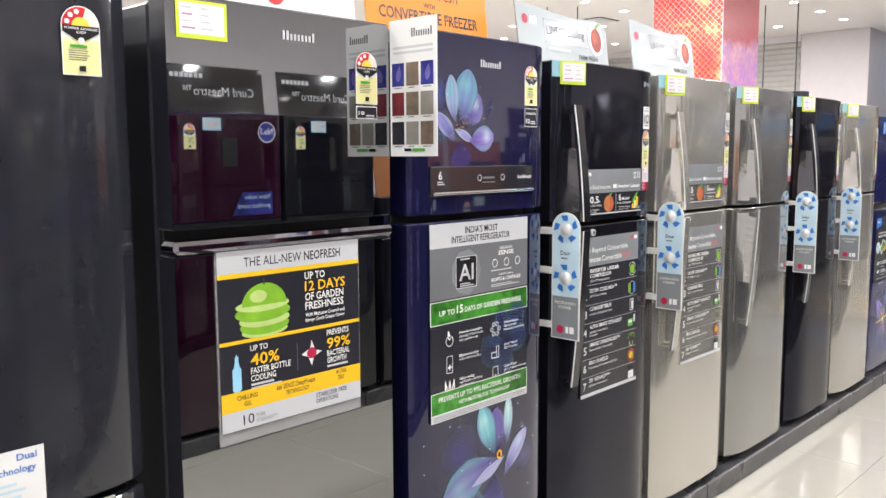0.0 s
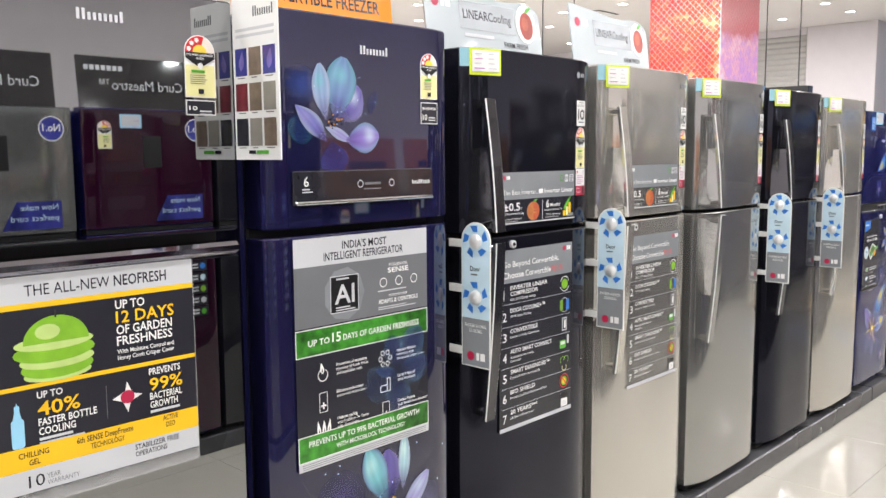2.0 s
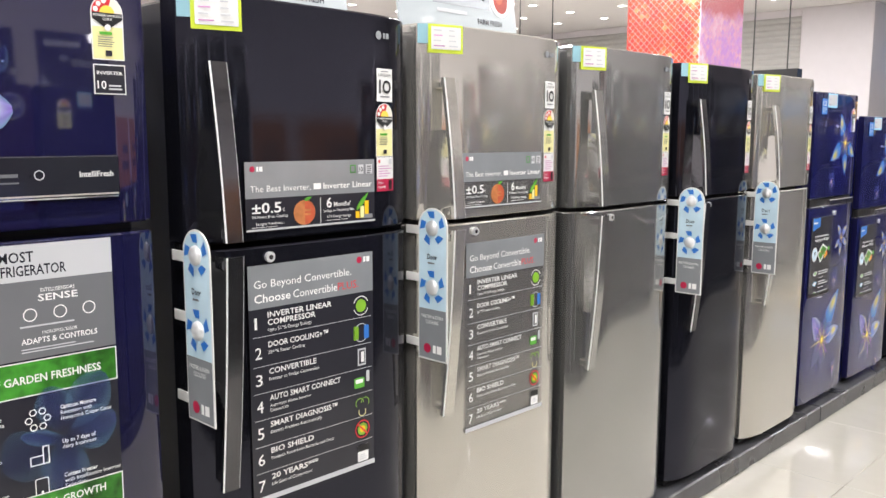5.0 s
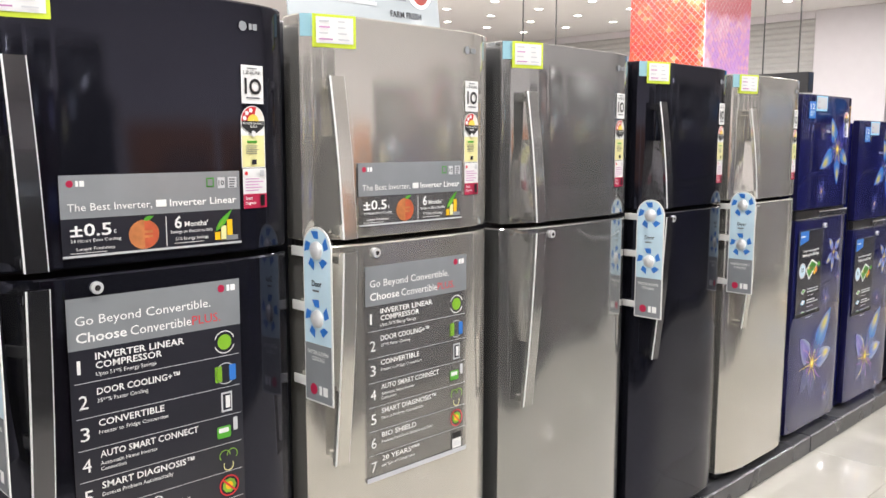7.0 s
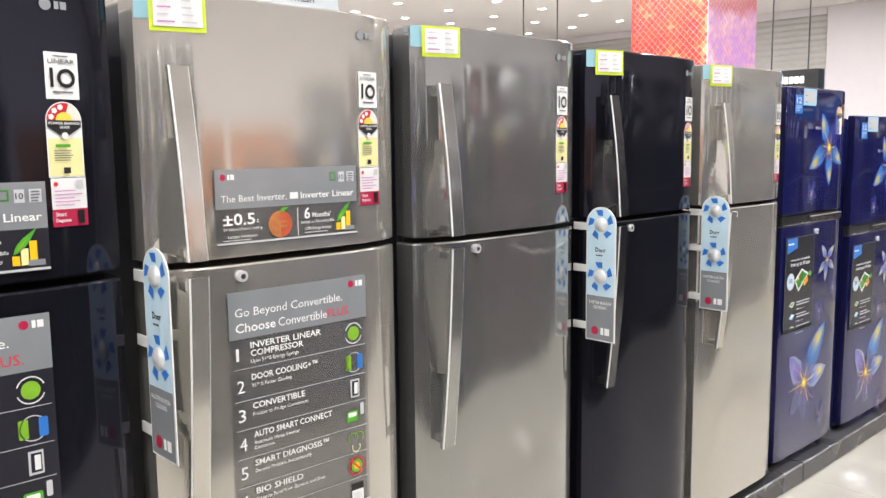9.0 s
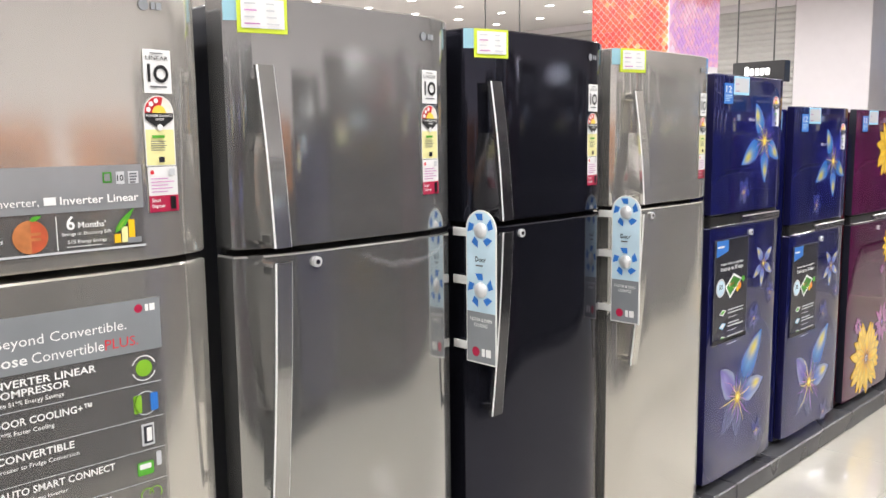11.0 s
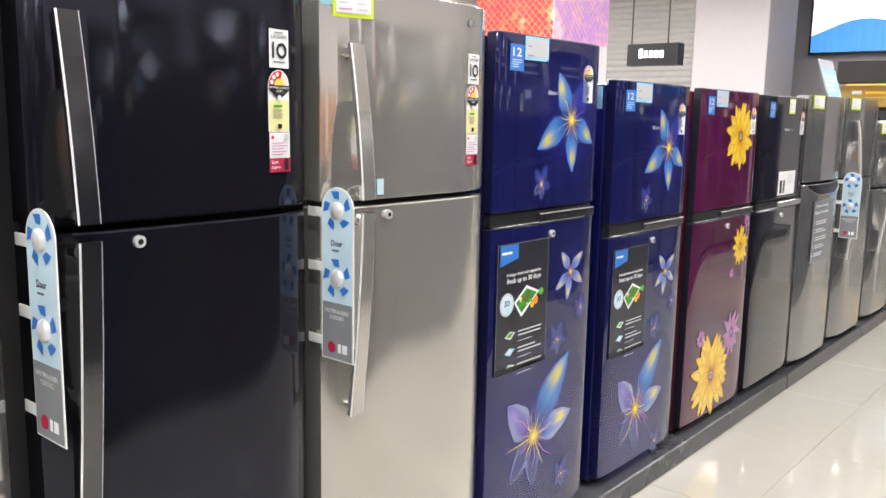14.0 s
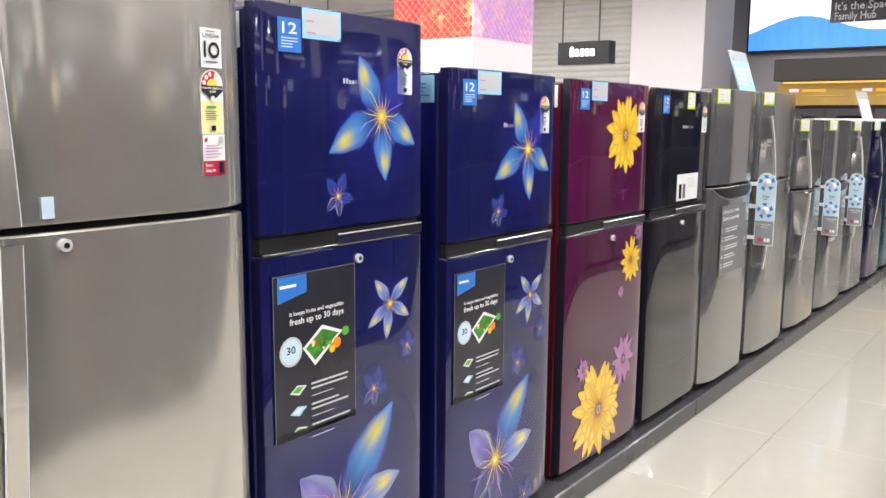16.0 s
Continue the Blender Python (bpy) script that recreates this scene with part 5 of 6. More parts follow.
energy_sticker(up, pf, 0.482, T - 0.195, 0.068, 0.122)
ten_sticker(up, pf, 0.482, T - 0.230, 0.066, 0.030, True)
s = Sheet(pf)
name_plate(s, 0.275, 0.365, T - 0.066, T - 0.046, "lightgrey")
s.done("emblem", up, "pale metal name plate")
for z in (T - 0.13, S - 0.12, S - 0.42):
    s = Sheet(lambda u, v, d: (u, 0.003 - d, v))
    s.rect(-0.06, -0.035, z, z + 0.07, "lightgrey")
    s.done("side_label", f, "small pale label on the cabinet side")
# its poster in a clear sleeve
s = Sheet(on_front(0.004))
a, b, c, d = 0.092, 0.478, 0.880 - PT, 1.267 - PT
W = b - a
s.rect(a, b, c, d, "dark")
s.rect(a, b, d - 0.048, d, "lightgrey")
s.text("THE ALL-NEW", a + 0.065, d - 0.036, 0.020, "dark", 0.152)
s.text("NEOFRESH", a + 0.225, d - 0.036, 0.020, "dark", 0.105, True)
s.rect(a, b, d - 0.058, d - 0.048, "yellow")
s.rect(a, b, d - 0.200, d - 0.192, "yellow")
ax, az = a + 0.115, d - 0.125
s.disc(ax, az - 0.055, 0.060, 0.014, "applelight", 22), s.disc(ax, az - 0.043, 0.064, 0.020, "apple", 22)
s.disc(ax, az - 0.030, 0.066, 0.016, "applelight", 22), s.disc(ax - 0.004, az - 0.014, 0.072, 0.020, "apple", 22)
s.disc(ax - 0.004, az + 0.002, 0.070, 0.014, "applelight", 22)
s.disc(ax, az + 0.002, 0.058, 0.048, "apple", 18, 0, 180)
s.disc(ax - 0.015, az + 0.022, 0.022, 0.014, "applelight", 14)
s.rect(ax - 0.0015, ax + 0.002, az + 0.046, az + 0.060, "black")
for k, (t, ink, h, wd) in enumerate((("UP TO", "white", 0.016, 0.058), ("12 DAYS", "yellow", 0.022, 0.118), ("OF GARDEN", "white", 0.017, 0.113), ("FRESHNESS", "white", 0.017, 0.113))):
    s.text(t, a + 0.225, d - (0.080, 0.107, 0.129, 0.150)[k], h, ink, wd, True)
s.text("With Moisture Control and", a + 0.225, d - 0.166, 0.008, "white", 0.115, True)
s.text("Honey Comb Crisper Cover", a + 0.225, d - 0.178, 0.008, "white", 0.115, True)
s.petal(a + 0.040, d - 0.305, 90, 0.085, 0.022, ["skyblue"])
s.rect(a + 0.029, a + 0.051, d - 0.303, d - 0.250, "skyblue", 0.006), s.rect(a + 0.0355, a + 0.0445, d - 0.260, d - 0.226, "skyblue", 0.002)
for k, (t, ink, h, wd) in enumerate((("UP TO", "white", 0.012, 0.045), ("40%", "yellow", 0.025, 0.075), ("FASTER BOTTLE", "white", 0.013, 0.105), ("COOLING", "white", 0.013, 0.065))):
    s.text(t, a + 0.075, d - (0.220, 0.252, 0.270, 0.287)[k], h, ink, wd, True)
s.bars(a + 0.075, a + 0.16, d - 0.292, 2, 0.005, 0.003, "lightgrey")
s.rect(a + 0.199, a + 0.200, d - 0.285, d - 0.222, "grey")
q, z = a + 0.240, d - 0.252
s.poly([(q - 0.030, z), (q - 0.004, z + 0.012), (q, z + 0.030), (q + 0.010, z + 0.006), (q + 0.030, z), (q + 0.006, z - 0.010), (q, z - 0.030), (q - 0.010, z - 0.008)], "paper", 1)
s.disc(q, z, 0.014, 0.013, "crimson")
for k, (t, ink, h, wd) in enumerate((("PREVENTS", "white", 0.013, 0.066), ("99%", "yellow", 0.024, 0.07), ("BACTERIAL", "white", 0.013, 0.068), ("GROWTH", "white", 0.013, 0.058))):
    s.text(t, a + 0.285, d - (0.219, 0.250, 0.268, 0.285)[k], h, ink, wd, True)
s.bars(a + 0.285, b - 0.012, d - 0.290, 1, 0.005, 0.003, "lightgrey")
s.rect(a, b, d - 0.345, d - 0.303, "yellow")
s.text("CHILLING", a + 0.038, d - 0.322, 0.010, "dark", 0.052, True), s.text("GEL", a + 0.055, d - 0.337, 0.010, "dark", 0.019, True)
s.text("6th SENSE DeepFreeze", a + 0.140, d - 0.320, 0.011, "dark", 0.108, True), s.text("TECHNOLOGY", a + 0.165, d - 0.335, 0.010, "dark", 0.065, True)
s.text("ACTIVE", a + 0.310, d - 0.316, 0.010, "dark", 0.032, True), s.text("DEO", a + 0.316, d - 0.330, 0.010, "dark", 0.019, True)
s.rect(a, b, c, d - 0.345, "lightgrey")
s.text("10", a + 0.052, d - 0.378, 0.022, "dark", 0.028), s.text("YEAR", a + 0.084, d - 0.368, 0.009, "grey", 0.024), s.text("WARRANTY", a + 0.084, d - 0.380, 0.009, "grey", 0.058)
s.text("STABILIZER FREE", a + 0.250, d - 0.360, 0.010, "dark", 0.092, True), s.text("OPERATIONS", a + 0.250, d - 0.374, 0.010, "dark", 0.066, True)
p = s.done("poster", low, "yellow, white and dark poster with a printed sliced green apple")
g = Geo()
SLEEVE = mat("clear_sleeve", (0.9, 0.9, 0.9), 0.08, alpha=0.18)
g.box(0.0016, 0.0032, a - 0.004, b + 0.003, c - 0.028, d + 0.008, SLEEVE, 0.0006)
part("sleeve", g, p, "clear plastic sleeve")

# swatch card that stands square to the doors
card = thing("swatch_card", "white card of refrigerator finish swatches fixed square to the doors", "card", at=pose(-1.52, 1.437, 1.463))
g = Geo()
g.box(0.0, 0.158, 0.0, 0.003, 0.0, 0.325, INK["paper"], 0.0006)
part("board", g, card)
s = Sheet(on_card(0.0))
name_plate(s, 0.075, 0.146, 0.282, 0.302, "grey")
s.bars(0.012, 0.148, 0.262, 2, 0.006, 0.006, "lightgrey", 2)
inks = (("indigo", "brownprint", "indigo"), ("wineprint", "brownprint", "steelprint"), ("dark", "steelprint", "brownprint"))
for r in range(3):
    for k in range(3):
        u, v = 0.008 + 0.049 * k, 0.168 - 0.070 * r
        s.rect(u, u + 0.042, v, v + 0.055, inks[r][k])
        if r == 0 and k != 1:
            s.petal(u + 0.02, v + 0.01, 80, 0.04, 0.02, ["violet"])
        s.bars(u + 0.008, u + 0.035, v - 0.003, 1, 0.002, 0.002, "grey", k)
s.rect(0.05, 0.075, 0.012, 0.019, "dark"), s.rect(0.078, 0.12, 0.012, 0.019, "green")
s.done("print", card, "rows of coloured finish swatches")

# navy flowered one
w, S, T = 0.576, 1.298 - PT, 1.787 - PT
f = thing("refrigerator", "navy glossy double-door refrigerator printed with violet orchids", "refrigerator", at=pose(-1.522, 1.494, PT))
INSET = 0.011
cabinet(f, w + INSET, T - 0.004, NAVY_PAINT, 0.6, 0.085)


def inset_door(name, z0, z1):
    g = door_geo(w, z0, z1, NAVY_GLASS, 0.015, 9, 0.06)
    g.v = [(x, y + INSET, z) for x, y, z in g.v]
    return part(name, g, f)


up = inset_door("freezer_door", S + 0.010, T)
low = inset_door("main_door", 0.035, S - 0.008)
pf = on_front(0.0012)
g = Geo()
g.box(0.0005, 0.006, 0.082, 0.520, S + 0.062, S + 0.138, CHARCOAL, 0.004)
hp = part("handle_panel", g, up, "black glossy control panel")
g = Geo()
g.box(0.0005, 0.014, 0.086, 0.516, S + 0.062, S + 0.070, CHROME, 0.003)
part("handle_lip", g, hp, "bright metal lip")
s = Sheet(on_front(0.0065))
s.text("6", 0.110, S + 0.103, 0.022, "white"), s.bars(0.105, 0.135, S + 0.098, 2, 0.003, 0.003, "lightgrey")
for q in (0.275, 0.375):
    s.ring(q, S + 0.105, 0.007, 0.009, "lightgrey")
s.bars(0.288, 0.362, S + 0.108, 1, 0.006, 0.002, "grey"), s.bars(0.285, 0.365, S + 0.094, 1, 0.003, 0.002, "grey")
s.text("IntelliFresh", 0.445, S + 0.100, 0.010, "white", 0.062, True)
s.done("panel_print", hp)
energy_sticker(up, pf, 0.482, T - 0.178, 0.060, 0.114)
ten_sticker(up, pf, 0.482, T - 0.240, 0.060, 0.054, True)
s = Sheet(pf)
name_plate(s, 0.285, 0.375, T - 0.082, T - 0.062, "lightgrey")
s.done("emblem", up, "pale metal name plate")
s = Sheet(pf)
u, v = 0.203, 1.546 - PT
TEALISH, LILAC, VIO, IND, PALE = (0.16, 0.40, 0.48), (0.26, 0.24, 0.50), (0.13, 0.10, 0.36), (0.025, 0.03, 0.15), (0.45, 0.52, 0.68)
s.halo(u - 0.09, v + 0.08, 0.05, 0.045, (0.05, 0.10, 0.40), 0.55)
s.soft(u - 0.09, v + 0.02, 260, 0.07, 0.07, IND, (0.02, 0.04, 0.16), (0.05, 0.20, 0.26), None, 0.1, 1.2, 0.5)
s.soft(u - 0.005, v - 0.045, 278, 0.075, 0.085, IND, (0.02, 0.03, 0.20), (0.05, 0.07, 0.34), None, 0.0, 1.3, 0.6)
s.soft(u + 0.11, v + 0.02, 75, 0.06, 0.03, IND, IND, (0.12, 0.20, 0.34), None, -0.1, 1.0, 0.4)
s.soft(u + 0.005, v + 0.005, 42, 0.105, 0.095, IND, VIO, LILAC, PALE, 0.06, 1.3, 0.85)
s.soft(u + 0.005, v + 0.002, 78, 0.148, 0.092, VIO, (0.14, 0.22, 0.42), TEALISH, TEALISH, 0.02, 1.45, 0.92)
s.soft(u - 0.022, v + 0.005, 104, 0.125, 0.052, LILAC, (0.22, 0.32, 0.50), PALE, TEALISH, -0.10, 1.3, 0.92)
s.soft(u - 0.022, v - 0.045, 130, 0.116, 0.046, VIO, (0.17, 0.17, 0.46), PALE, LILAC, 0.12, 1.0, 0.92)
s.soft(u - 0.025, v - 0.012, -20, 0.085, 0.026, PALE, LILAC, PALE, None, -0.05, 1.0, 0.95, 0.6)
s.soft(u + 0.035, v - 0.042, 6, 0.102, 0.072, VIO, (0.20, 0.14, 0.46), (0.22, 0.38, 0.56), PALE, 0.02, 1.25, 0.95, 0.6)
rr = random.Random(12)
for k in range(22):
    s.disc(u + rr.gauss(0, 0.011), v + rr.gauss(-0.002, 0.010), 0.0022, 0.0022, "dark" if k % 3 else "petaldark", 6)
for k in range(10):
    s.disc(u + rr.uniform(-0.06, 0.13), v + rr.uniform(-0.07, 0.11), 0.0013, 0.0013, "paleblue", 6)
s.done("flower_print", up, "printed violet and teal orchid")
s = Sheet(pf)
u, v = 0.370, 0.587 - PT
s.halo(u - 0.17, v + 0.05, 0.08, 0.08, (0.07, 0.06, 0.30), 0.5)
s.halo(u + 0.12, v - 0.03, 0.06, 0.05, (0.20, 0.20, 0.42), 0.5)
s.soft(u - 0.02, v - 0.06, 262, 0.17, 0.12, IND, (0.06, 0.05, 0.26), VIO, None, 0.0, 1.2, 0.75)
s.soft(u - 0.13, v - 0.05, 282, 0.20, 0.10, IND, (0.10, 0.12, 0.34), TEALISH, None, 0.05, 1.2, 0.7)
s.soft(u, v + 0.01, 95, 0.135, 0.080, IND, VIO, LILAC, None, 0.05, 1.2, 0.8)
s.soft(u - 0.02, v + 0.01, 116, 0.165, 0.080, (0.10, 0.20, 0.36), (0.16, 0.46, 0.52), (0.20, 0.30, 0.50), (0.36, 0.66, 0.66), -0.06, 1.3, 0.95)
s.soft(u + 0.035, v + 0.025, 84, 0.150, 0.042, LILAC, (0.34, 0.56, 0.62), PALE, (0.55, 0.75, 0.72), 0.06, 1.1, 0.95)
s.soft(u + 0.020, v - 0.072, 52, 0.162, 0.056, VIO, (0.30, 0.28, 0.55), PALE, PALE, -0.05, 1.3, 0.95)
s.soft(u - 0.01, v - 0.01, 191, 0.245, 0.125, VIO, (0.15, 0.15, 0.36), TEALISH, (0.20, 0.32, 0.46), 0.10, 1.4, 0.92, 0.6, 0.03)
s.soft(u + 0.020, v - 0.012, 206, 0.150, 0.036, PALE, (0.36, 0.34, 0.58), PALE, None, -0.10, 1.0, 0.95, 0.6)
rr = random.Random(5)
for k in range(12):
    s.disc(u + 0.009 * math.cos(k * 0.55), v + 0.011 * math.sin(k * 0.55), 0.0035, 0.004, "petal" if k % 2 else "petaldark", 7)
for k in range(26):
    s.disc(rr.uniform(0.05, 0.56), rr.uniform(0.25, 0.66), 0.0018, 0.0018, "paleblue", 7)
s.done("flower_print", low, "large printed violet and teal orchid")
s = Sheet(on_front(0.003))
a, b, c, d = 0.078, 0.497, 0.746 - PT, 1.284 - PT
s.rect(a, b, c, d, "dark")
s.rect(a, b, d - 0.065, d, "lightgrey")
s.text("INDIA'S MOST", a + 0.21, d - 0.031, 0.018, "dark", 0.14, True, "c"), s.text("INTELLIGENT REFRIGERATOR", a + 0.21, d - 0.055, 0.018, "dark", 0.25, True, "c")
s.rect(a, b, d - 0.205, d - 0.065, "grey")
s.disc(a + 0.145, d - 0.138, 0.062, 0.064, "silver", 9)
s.rect(a + 0.102, a + 0.188, d - 0.182, d - 0.094, "black"), s.outline(a + 0.102, a + 0.188, d - 0.182, d - 0.094, 0.002, "lightgrey")
s.text("AI", a + 0.145, d - 0.160, 0.044, "lightgrey", 0.06, True, "c")
s.bars(a + 0.12, a + 0.175, d - 0.100, 1, 0.004, 0.002, "lightgrey"), s.bars(a + 0.118, a + 0.180, d - 0.168, 2, 0.003, 0.003, "lightgrey")
s.text("INTELLISENSORS", a + 0.318, d - 0.087, 0.007, "white", 0.06, False, "c"), s.text("SENSE", a + 0.318, d - 0.103, 0.012, "white", 0.07, True, "c")
for k in range(3):
    s.ring(a + 0.268 + 0.052 * k, d - 0.126, 0.010, 0.012, "white")
s.bars(a + 0.25, a + 0.385, d - 0.145, 1, 0.003, 0.002, "lightgrey")
s.text("MICROPROCESSOR", a + 0.318, d - 0.163, 0.006, "white", 0.062, False, "c"), s.text("ADAPTS & CONTROLS", a + 0.318, d - 0.178, 0.010, "white", 0.135, True, "c")
s.bars(a + 0.25, a + 0.385, d - 0.186, 2, 0.002, 0.003, "lightgrey")
s.rect(a, b, d - 0.272, d - 0.208, "leaf")
s.outline(a, b, d - 0.272, d - 0.208, 0.002, "white")
s.text("UP TO", a + 0.035, d - 0.248, 0.014, "white", 0.062, True), s.text("15", a + 0.105, d - 0.248, 0.022, "white", 0.026, True), s.text("DAYS OF GARDEN FRESHNESS", a + 0.138, d - 0.248, 0.014, "white", 0.250, True)
for q in ((0.29, -0.36, 200, 0.09, 0.10, 0.35), (0.32, -0.36, 262, 0.11, 0.09, 0.7), (0.31, -0.35, 100, 0.09, 0.07, 0.7), (0.32, -0.35, 50, 0.12, 0.085, 0.75), (0.315, -0.365, 8, 0.10, 0.085, 0.8), (0.32, -0.37, 158, 0.085, 0.032, 0.9)):
    s.soft(a + q[0], d + q[1], q[2], q[3], q[4], IND, (0.05, 0.07, 0.20), (0.14, 0.28, 0.42), None, 0.05, 1.3, 0.6 * q[5], 0.1)
lines = (("Prevention of excessive", "ripening of fresh fruits", "and vegetables with"), ("Optimum Moisture", "Retention with", "Honeycomb Crisper Cover"), ("Effective anti-odour", "action with Active Deo", ""), ("Up to 7 days of", "dairy freshness", ""), ("Uniform cooling", "with Freshflow Air Tower", "with Flexi Vents"), ("Coldest Freezer", "with Intellisense Inverter", "Technology"))
for k, ls in enumerate(lines):
    col, row = k % 2, k // 2
    u, v = a + 0.075 + 0.195 * col, d - 0.315 - 0.065 * row
    for j, line in enumerate(ls):
        if line:
            s.text(line, u + 0.04, v + 0.008 - 0.0105 * j, 0.0075, "white", len(line) * 0.0041, j == 0)
    if k == 0:
        s.ring(u, v - 0.006, 0.013, 0.015, "white", 120, 420), s.petal(u, v - 0.004, 100, 0.028, 0.012, ["white", "dark"])
    elif k == 1:
        for m2 in range(6):
            s.ring(u + 0.016 * math.cos(m2 * 1.047), v - 0.002 + 0.016 * math.sin(m2 * 1.047), 0.005, 0.007, "white", 0, 360, 6)
    elif k in (2, 5):
        s.rect(u - 0.012, u + 0.012, v - 0.03, v + 0.018, "white", 0.003), s.rect(u - 0.0105, u + 0.0105, v - 0.0285, v + 0.0165, "dark", 0.002), s.rect(u - 0.008, u + 0.008, v - 0.016, v - 0.012, "white"), s.rect(u - 0.002, u + 0.002, v - 0.022, v - 0.006, "white")
    elif k == 3:
        s.outline(u - 0.018, u + 0.006, v - 0.022, v - 0.004, 0.002, "white"), s.outline(u + 0.004, u + 0.016, v - 0.022, v + 0.012, 0.002, "white")
    else:
        for m2 in range(3):
            s.petal(u - 0.012 + 0.012 * m2, v - 0.026, 90 + 8 * (1 - m2), 0.044, 0.012, ["white", "dark"])
s.rect(a, b, c + 0.020, c + 0.082, "leaf")
s.outline(a, b, c + 0.020, c + 0.082, 0.002, "white")
s.text("PREVENTS UP TO 99% BACTERIAL GROWTH", a + 0.030, c + 0.054, 0.014, "white", 0.355, True), s.text("WITH MICROBLOCK TECHNOLOGY", a + 0.11, c + 0.034, 0.011, "white", 0.225, True)
s.rect(a, b, c, c + 0.020, "lightgrey")
for k in range(3):
    s.rect(a + 0.01, b - 0.01, c + 0.004 + 0.005 * k, c + 0.0055 + 0.005 * k, "grey", up=0)
s.done("poster", low, "dark, grey and green promotional poster with white icons")

# dark tall one at the start of the walk
w, S, T = 0.66, 0.818 - PT, 1.80 - PT
f = thing("refrigerator", "charcoal glossy tall-door refrigerator with an energy sticker", "refrigerator", at=pose(-1.52, 0.122, PT))
cabinet(f, w, T - 0.004, BODY)
up = part("main_door", door_geo(w, S + 0.010, T, CHARCOAL, 0.045, 5), f)
low = part("lower_door", door_geo(w, 0.035, S - 0.010, CHARCOAL, 0.045, 5), f)
g = Geo()
g.box(-0.012, 0.004, w * 0.3, w - 0.08, S - 0.009, S + 0.004, CHROME, 0.003)
part("handle_strip", g, low, "bright metal strip")
energy_sticker(up, on_front(0.0012), 0.522, T - 0.190, 0.070, 0.122)
s = Sheet(on_front(0.0012))
s.rect(0.25, 0.452, S + 0.012, S + 0.138, "paper")
s.text("Dual", 0.405, S + 0.118, 0.012, "blue", 0.034, True), s.text("Technology", 0.355, S + 0.096, 0.012, "blue", 0.082, True)
s.bars(0.30, 0.44, S + 0.080, 4, 0.005, 0.007, "paleblue", 3)
s.disc(0.38, S + 0.020, 0.02, 0.008, "red")
s.done("poster", up, "white promotional card with blue lettering")
s = Sheet(lambda u, v, d: (u, w - 0.004 + d, v))
s.rect(-0.22, -0.13, T - 0.10, T - 0.015, "paper")
s.done("side_label", f, "white paper label on the cabinet side")
# more of the row behind the camera's start
for k in range(3):
    bar_fridge(-0.6 - 0.72 * k, 0.05 - 0.72 * k, 1.24, 1.757, (GREY_STEEL, STEEL, BLACK_STEEL)[k], SATIN, "double-door refrigerator with bar handles at the row's start", 0, False)

# ---- boards standing on the refrigerators ----


def topper(y0, y1, x, z0, z1, lean=8):
    t = thing("topper_board", "white glossy topper board with a grey panel and red apple", "sign board", "topper boards", at=pose(x, y0, z0, 0, -lean, 0))
    g = Geo()
    w, h = y1 - y0, z1 - z0
    n = 10
    pts = [(0, 0), (w, 0), (w, h * 0.72)] + [(w - 0.09 + 0.09 * math.cos(radians(a)), h * 0.72 + h * 0.2 * math.sin(radians(a))) for a in range(10, 91, 16)] + [(w * 0.66, h * 0.88), (w * 0.5, h * 0.9), (0.02, h), (0, h)]
    k = len(pts)
    vs = [(0.0, u, v) for u, v in pts] + [(-0.006, u, v) for u, v in pts]
    g.add(vs, [list(range(k)), list(range(k, 2 * k))[::-1]] + [(i, k + i, k + (i + 1) % k, (i + 1) % k) for i in range(k)], INK["board"])
    part("board", g, t)
    s = Sheet(on_front(0.0005))
    mark(s, w * 0.05, h * 0.66, 0.032)
    s.rect(w * 0.27, w * 0.76, h * 0.40, h * 0.80, "silver")
    s.text("LINEARCooling", w * 0.30, h * 0.55, 0.028, "dark", w * 0.42)
    s.bars(w * 0.30, w * 0.66, h * 0.34, 1, 0.010, 0.01, "lightgrey")
    s.text("FARM FRESH", w * 0.64, h * 0.20, 0.016, "dark", w * 0.22, True)
    s.disc(w * 0.86, h * 0.60, 0.050, 0.062, "white"), s.disc(w * 0.865, h * 0.57, 0.034, 0.044, "applered"), s.disc(w * 0.855, h * 0.60, 0.017, 0.022, "appleblush")
    s.petal(w * 0.86, h * 0.78, 30, 0.04, 0.016, ["green"])
    s.done("print", t, "red apple, grey panel and dark lettering")


topper(2.19, 2.72, -1.70, 1.757, 1.965)
topper(2.90, 3.40, -1.70, 1.757, 1.985)
t = thing("topper_board", "orange topper board with dark lettering", "sign board", "topper boards", at=pose(-1.80, 1.62, 1.787, 0, -6, 0))
g = Geo()
g.box(-0.006, 0, 0, 0.53, 0, 0.30, INK["orange"], 0.002)
part("board", g, t)
s = Sheet(on_front(0.0005))
s.text("CONVERTIBLE FREEZER", 0.05, 0.075, 0.034, "dark", 0.43, True)
s.text("WITH", 0.235, 0.12, 0.014, "dark", 0.05, True)
s.text("IntelliFresh", 0.17, 0.150, 0.034, "dark", 0.22)
s.done("print", t, "dark lettering")
t = thing("topper_board", "white topper board with printed vegetables", "sign board", "topper boards", at=pose(-1.80, 1.02, 1.782, 0, -6, 0))
g = Geo()
g.box(-0.006, 0, 0, 0.56, 0, 0.30, INK["paper"], 0.002)
part("board", g, t)
s = Sheet(on_front(0.0005))
rr = random.Random(2)
for k in range(16):
    s.disc(0.06 + 0.03 * k * 0.7, 0.10 + rr.uniform(-0.02, 0.06), 0.03, 0.026, ("green", "red", "yellow", "apple", "orange")[k % 5], 12)
s.done("print", t, "printed vegetables")

